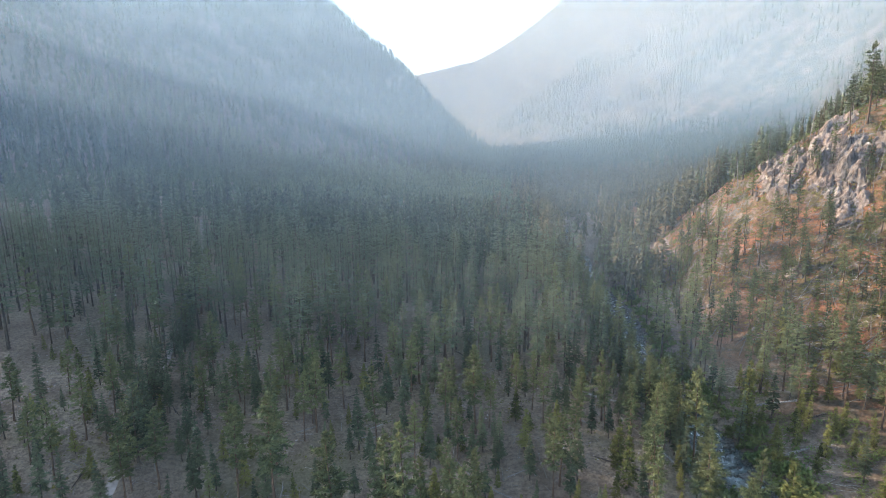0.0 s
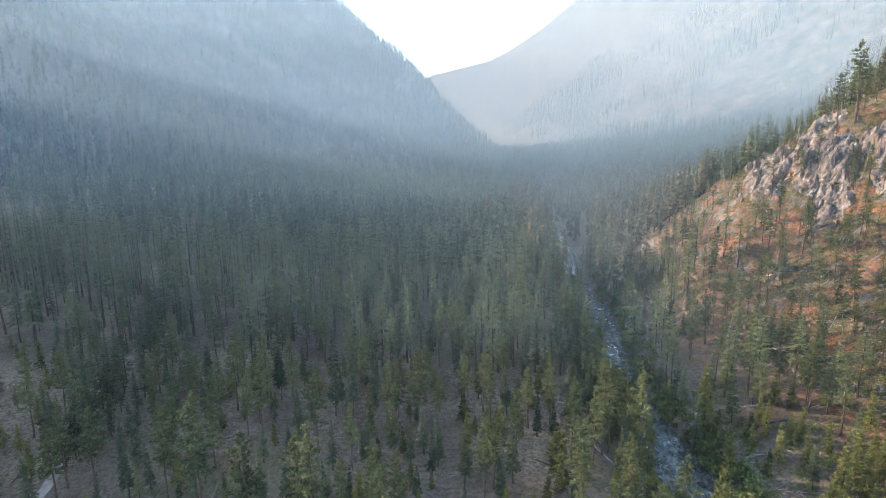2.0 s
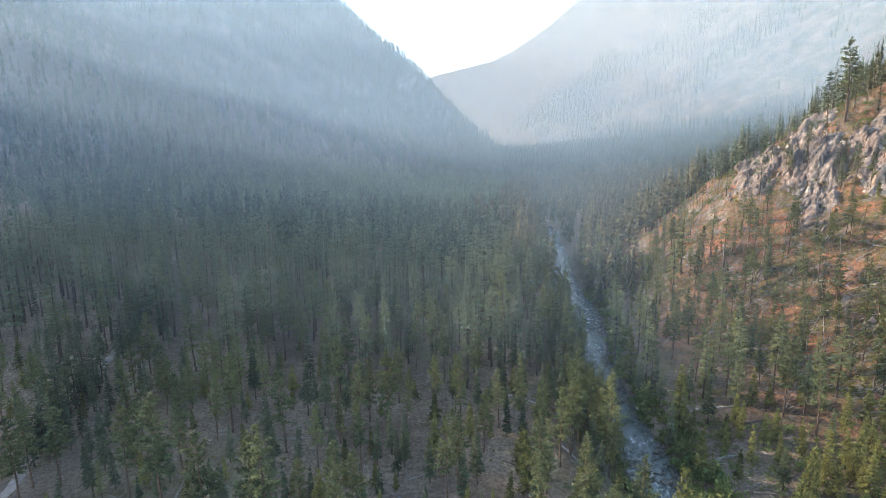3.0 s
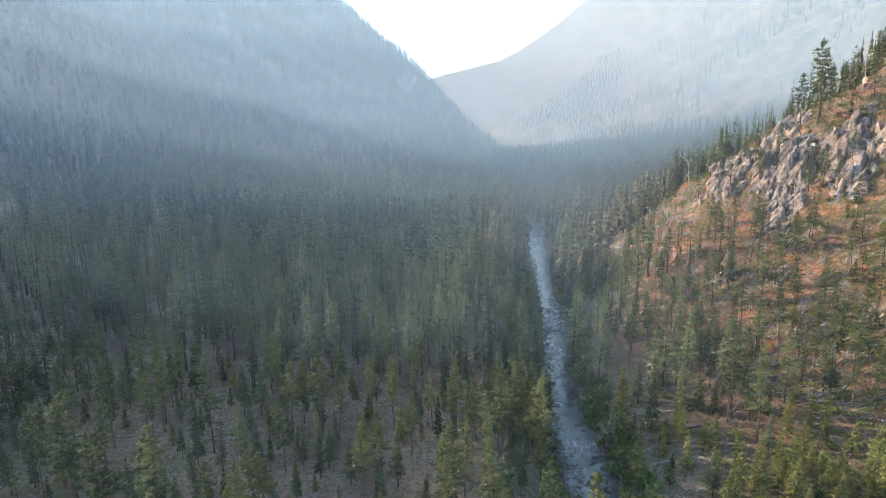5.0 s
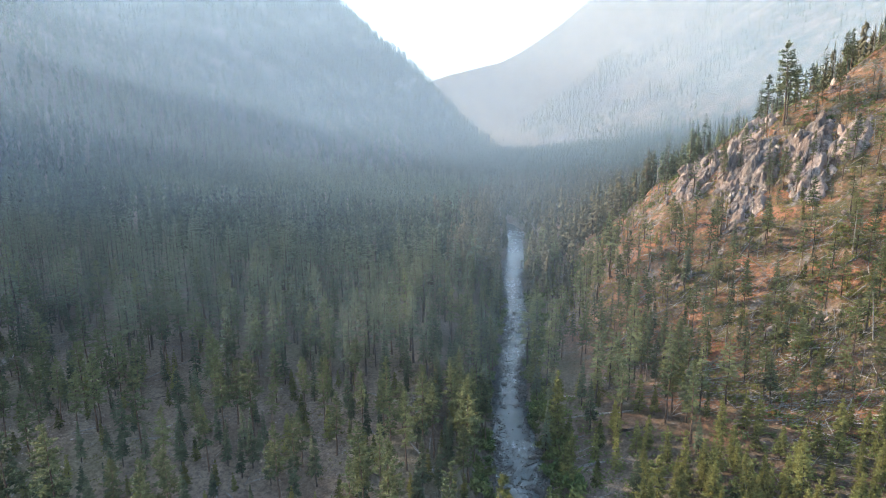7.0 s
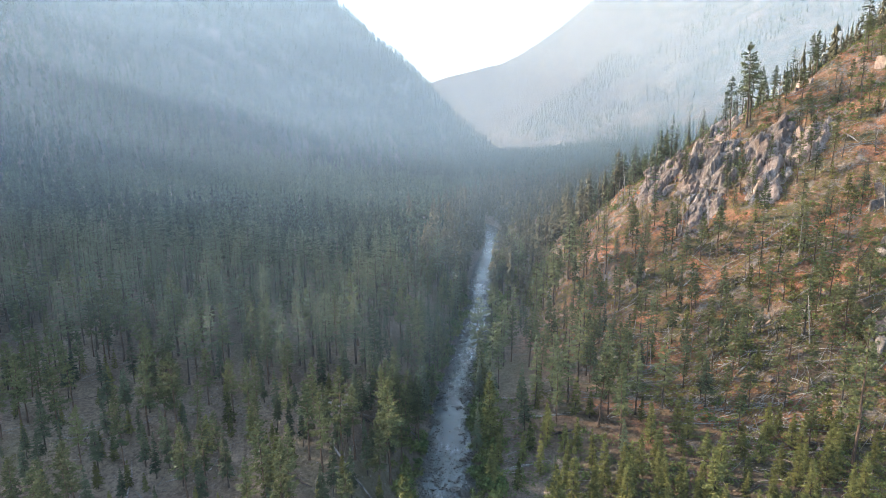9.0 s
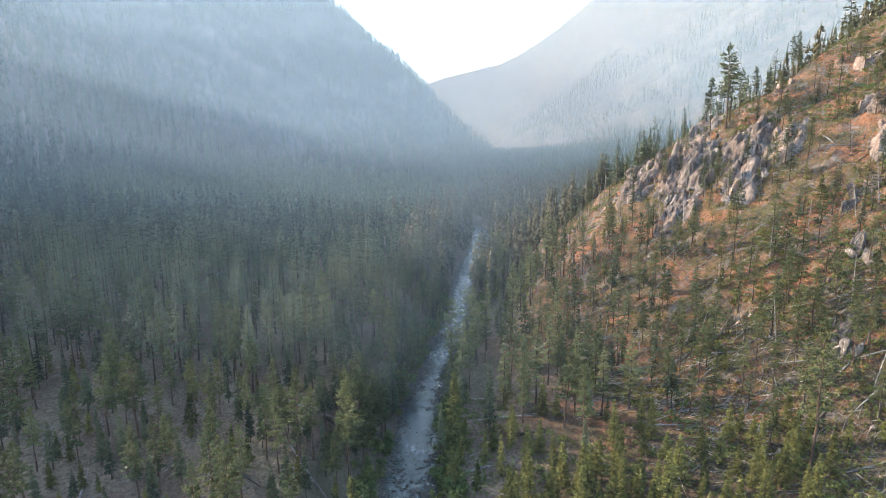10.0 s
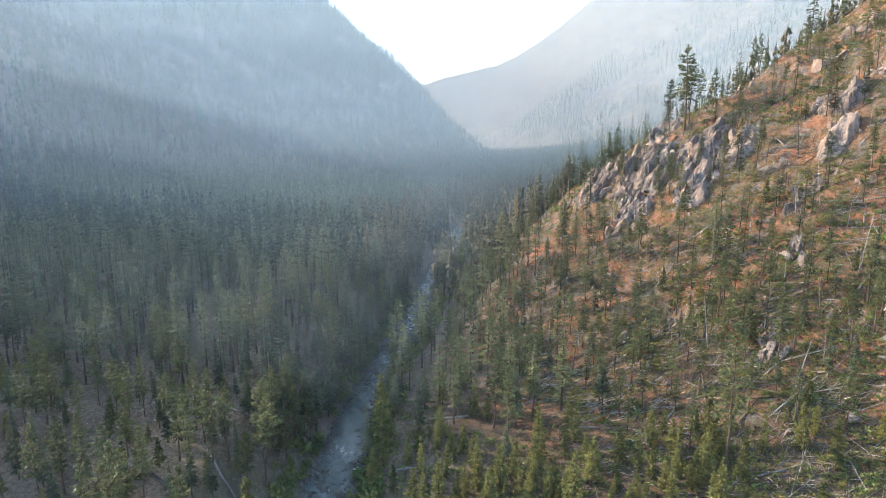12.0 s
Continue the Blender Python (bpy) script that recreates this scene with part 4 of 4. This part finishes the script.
def strewn(name, label, category, spots, sizes, shapes, mat, seed, squash=1.0):
    """Many small things joined: low brush, rubble, twigs."""
    rng = np.random.RandomState(seed)
    pick = rng.randint(0, len(shapes), len(spots))
    allv, allf, base = [], [], 0
    for k, (v, f) in enumerate(shapes):
        idx = np.where(pick == k)[0]
        a = rng.uniform(0, 6.28, len(idx))
        s = sizes[idx]
        x = (v[None, :, 0] * np.cos(a)[:, None] - v[None, :, 1] * np.sin(a)[:, None]) * s[:, None] + spots[idx, 0][:, None]
        y = (v[None, :, 0] * np.sin(a)[:, None] + v[None, :, 1] * np.cos(a)[:, None]) * s[:, None] + spots[idx, 1][:, None]
        z = v[None, :, 2] * s[:, None] * squash + spots[idx, 2][:, None]
        allv.append(np.stack([x, y, z], 2).reshape(-1, 3))
        allf.append((f[None] + (base + np.arange(len(idx)) * len(v))[:, None, None]).reshape(-1, 3))
        base += len(idx) * len(v)
    return tagged(new(name, raw_mesh(name, np.concatenate(allv), np.concatenate(allf), [mat])), label, category, kind="stuff")


def hill_spots(count, seed, keep):
    rng = np.random.RandomState(seed)
    x, y = rng.uniform(80, 290, count * 3), 105 + 215 * rng.rand(count * 3) ** 1.15
    ok = (spur(x, y) > river_level(y) + 3.5) & (x < 95 + 0.75 * y) & keep(x, y)
    x, y = x[ok][:count], y[ok][:count]
    return np.stack([x, y, ground(x, y)], 1)


def hull_arrays(me):
    me.calc_loop_triangles()
    return np.array([v.co for v in me.vertices]), np.array([t.vertices for t in me.loop_triangles])


LOW = [bush_mesh(640 + k, None, 3, 4, 0.55) for k in range(5)]
STONE_SHAPES = [hull_arrays(rock_mesh(470 + k, RIVER_STONE, (1.0, 0.8, 0.55), 8)) for k in range(8)]
rs = np.random.RandomState(9)
sp = hill_spots(6000, 81, lambda x, y: fbm(x, y, 22, 83, 3) > 0.05)
strewn("low_brush", "rust-red dry brush covering the sunny slope", "brush", sp, rs.uniform(0.35, 1.0, len(sp)), LOW, RUSTY, 84, 0.7)
sp = hill_spots(12000, 85, lambda x, y: (fbm(x, y, 22, 83, 3) < 0.12) | (y < 190))
strewn("low_brush", "olive green low brush on the sunny slope", "brush", sp, rs.uniform(0.4, 1.3, len(sp)), LOW, OLIVE, 86, 0.8)
BROAD = [bush_mesh(660 + k, None, 8, 7, 0.36) for k in range(5)]
sp = hill_spots(2600, 121, lambda x, y: fbm(x, y, 30, 123, 3) > 0.0)
strewn("bushes", "green bushes growing between the fallen logs", "bush", sp, rs.uniform(0.7, 1.9, len(sp)), BROAD, SHRUB, 124, 0.9)
sp = hill_spots(6500, 87, lambda x, y: fbm(x, y, 30, 89, 3) > 0.0)
strewn("rubble", "pale rubble strewn over the hill", "rubble", sp, 0.12 + 0.55 * rs.rand(len(sp)) ** 2.5, STONE_SHAPES, PALE, 88)


def sticks(name, label, x, y, ang, length, thick, mat):
    """Thin fallen branches that follow the ground."""
    dx, dy = np.cos(ang) * length / 2, np.sin(ang) * length / 2
    ends = []
    for sgn in (-1, 1):
        px, py = x + sgn * dx, y + sgn * dy
        ends.append(np.stack([px, py, ground(px, py) + thick * 0.6 + 0.05], 1))
    side = np.stack([-np.sin(ang), np.cos(ang), np.zeros_like(ang)], 1) * thick[:, None]
    up = np.array([0, 0, 1.0]) * thick[:, None] * 1.5
    v = np.stack([ends[0] - side, ends[0] + side, ends[0] + up, ends[1] - side * 0.5, ends[1] + side * 0.5, ends[1] + up * 0.5], 1).reshape(-1, 3)
    f = np.array([(0, 1, 4), (0, 4, 3), (1, 2, 5), (1, 5, 4), (2, 0, 3), (2, 3, 5), (0, 2, 1), (3, 4, 5)])
    f = (f[None] + (np.arange(len(x)) * 6)[:, None, None]).reshape(-1, 3)
    return tagged(new(name, raw_mesh(name, v, f, [mat])), label, "branches", kind="stuff")


sp = hill_spots(3000, 111, lambda x, y: fbm(x, y, 26, 113, 2) > -0.35)
sticks("fallen_branches", "bleached fallen branches littering the slope", sp[:, 0], sp[:, 1], rs.choice([0.1, 0.95, -0.7], len(sp)) + rs.normal(size=len(sp)) * 0.4,
       rs.uniform(1.5, 9.0, len(sp)), rs.uniform(0.03, 0.085, len(sp)), DEAD_WOOD)
sp = hill_spots(330, 171, lambda x, y: (y > 150) & (fbm(x, y, 30, 173, 2) > -0.3))
sticks("fallen_stems", "long pale fallen stems criss-crossing the sunny slope", sp[:, 0], sp[:, 1], rs.choice([0.15, 0.85, -0.6], len(sp)) + rs.normal(size=len(sp)) * 0.3,
       rs.uniform(7.0, 15.0, len(sp)), rs.uniform(0.09, 0.15, len(sp)), DEAD_WOOD)
lx, ly = rs.uniform(92, 235, 1300), rs.uniform(138, 215, 1300)
ok = (spur(lx, ly) > 4.5) & (lx < 95 + 0.75 * ly) & (fbm(lx, ly, 24, 141, 2) > -0.25)
lx, ly = lx[ok], ly[ok]
sticks("fallen_branches", "tangle of pale fallen stems on the lower slope", lx, ly, rs.choice([0.05, 0.5, -0.45], len(lx)) + rs.normal(size=len(lx)) * 0.35,
       rs.uniform(2.5, 10.0, len(lx)), rs.uniform(0.06, 0.14, len(lx)), DEAD_WOOD)


def flat_spots(count, xr, yr, seed, keep):
    rng = np.random.RandomState(seed)
    x, y = rng.uniform(*xr, count * 3), rng.uniform(*yr, count * 3)
    ok = keep(x, y) & (np.abs(x - river_middle(y)) > river_half(y) + 3)
    x, y = x[ok][:count], y[ok][:count]
    return np.stack([x, y, ground(x, y)], 1)


sp = flat_spots(2600, (-130, 50), (85, 190), 93, lambda x, y: fbm(x, y, 16, 95, 3) > 0.1)
strewn("rubble", "grey stones and twigs strewn over the forest floor", "rubble", sp, 0.10 + 0.4 * rs.rand(len(sp)) ** 2.5, STONE_SHAPES, PALE, 96)
sp = flat_spots(700, (-130, 50), (85, 190), 115, lambda x, y: fbm(x, y, 22, 117, 2) > -0.1)
sticks("fallen_branches", "grey fallen branches on the forest floor", sp[:, 0], sp[:, 1], rs.uniform(0, 3.14, len(sp)), rs.uniform(1.0, 5.0, len(sp)), rs.uniform(0.03, 0.08, len(sp)), DEAD_WOOD)
sp = flat_spots(1500, (-130, 50), (85, 200), 97, lambda x, y: fbm(x, y, 20, 98, 3) > 0.15)
strewn("low_brush", "sparse low green brush on the forest floor", "brush", sp, rs.uniform(0.3, 0.9, len(sp)), LOW, OLIVE, 99, 0.6)
# undergrowth and fallen wood below the hill
sp = flat_spots(1500, (70, 205), (92, 172), 161, lambda x, y: (fbm(x, y, 18, 163, 3) > -0.25) & (x < 95 + 0.75 * y))
strewn("bushes", "dark green undergrowth between the young pines", "bush", sp, rs.uniform(0.5, 1.7, len(sp)), BROAD, SHRUB, 164, 0.8)
sp = flat_spots(620, (70, 205), (95, 185), 165, lambda x, y: (fbm(x, y, 22, 167, 2) > -0.2) & (x < 95 + 0.75 * y))
sticks("fallen_branches", "grey fallen stems lying under the young pines", sp[:, 0], sp[:, 1], rs.choice([0.1, 0.7, -0.5], len(sp)) + rs.normal(size=len(sp)) * 0.4, rs.uniform(2.0, 8.0, len(sp)), rs.uniform(0.05, 0.11, len(sp)), DEAD_WOOD)
# stony river margins
ys_ = 108 + 250 * rs.rand(5200) ** 1.15
xs_ = river_middle(ys_) + np.where(rs.rand(5200) < 0.58, -1, 1) * (river_half(ys_) + rs.normal(size=5200) * 1.1 - 0.2)
riffle_y = np.concatenate([rs.normal(137, 8, 420), rs.normal(206, 8, 180), rs.normal(240, 16, 260)])
ys_, xs_ = np.concatenate([ys_, riffle_y]), np.concatenate([xs_, river_middle(riffle_y) + rs.uniform(-1, 1, 860) * river_half(riffle_y)])
sp = np.stack([xs_, ys_, np.maximum(ground(xs_, ys_), river_level(ys_) - 0.02)], 1)
strewn("river_gravel", "grey cobbles along the river margins", "gravel", sp, 0.22 + 0.85 * rs.rand(len(sp)) ** 2.2, STONE_SHAPES, RIVER_STONE, 101)

# ---- smoke, as sheets ----
# stacked see-through sheets stand in for haze; their colour is bluish near, warmer far
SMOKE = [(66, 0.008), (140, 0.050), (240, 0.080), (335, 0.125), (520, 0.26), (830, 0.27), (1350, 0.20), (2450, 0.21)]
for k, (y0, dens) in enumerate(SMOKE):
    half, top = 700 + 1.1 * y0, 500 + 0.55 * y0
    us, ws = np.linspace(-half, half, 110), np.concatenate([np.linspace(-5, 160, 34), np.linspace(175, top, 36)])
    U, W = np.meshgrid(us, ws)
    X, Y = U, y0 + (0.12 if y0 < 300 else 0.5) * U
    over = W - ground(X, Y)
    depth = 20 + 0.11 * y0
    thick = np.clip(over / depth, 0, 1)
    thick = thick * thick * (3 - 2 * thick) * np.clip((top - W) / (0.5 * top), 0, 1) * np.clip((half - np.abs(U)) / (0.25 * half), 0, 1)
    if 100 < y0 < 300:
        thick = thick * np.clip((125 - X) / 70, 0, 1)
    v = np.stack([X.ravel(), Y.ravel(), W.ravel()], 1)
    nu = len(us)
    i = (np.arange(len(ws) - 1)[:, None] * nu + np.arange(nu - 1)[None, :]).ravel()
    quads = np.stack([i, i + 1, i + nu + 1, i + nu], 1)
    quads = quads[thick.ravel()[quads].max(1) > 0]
    me = raw_mesh("haze_sheet", v, quads, [smoke_material("smoke", dens, k + 1, (0.225, 0.315, 0.405) if y0 < 500 else (0.152, 0.226, 0.302) if y0 < 1000 else (0.164, 0.158, 0.150))], smooth=True)
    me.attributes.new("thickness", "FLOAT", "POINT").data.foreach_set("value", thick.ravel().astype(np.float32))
    haze = tagged(new("haze_sheet", me), "see-through blue-grey sheet standing in for wildfire smoke in the valley", "smoke", kind="stuff")
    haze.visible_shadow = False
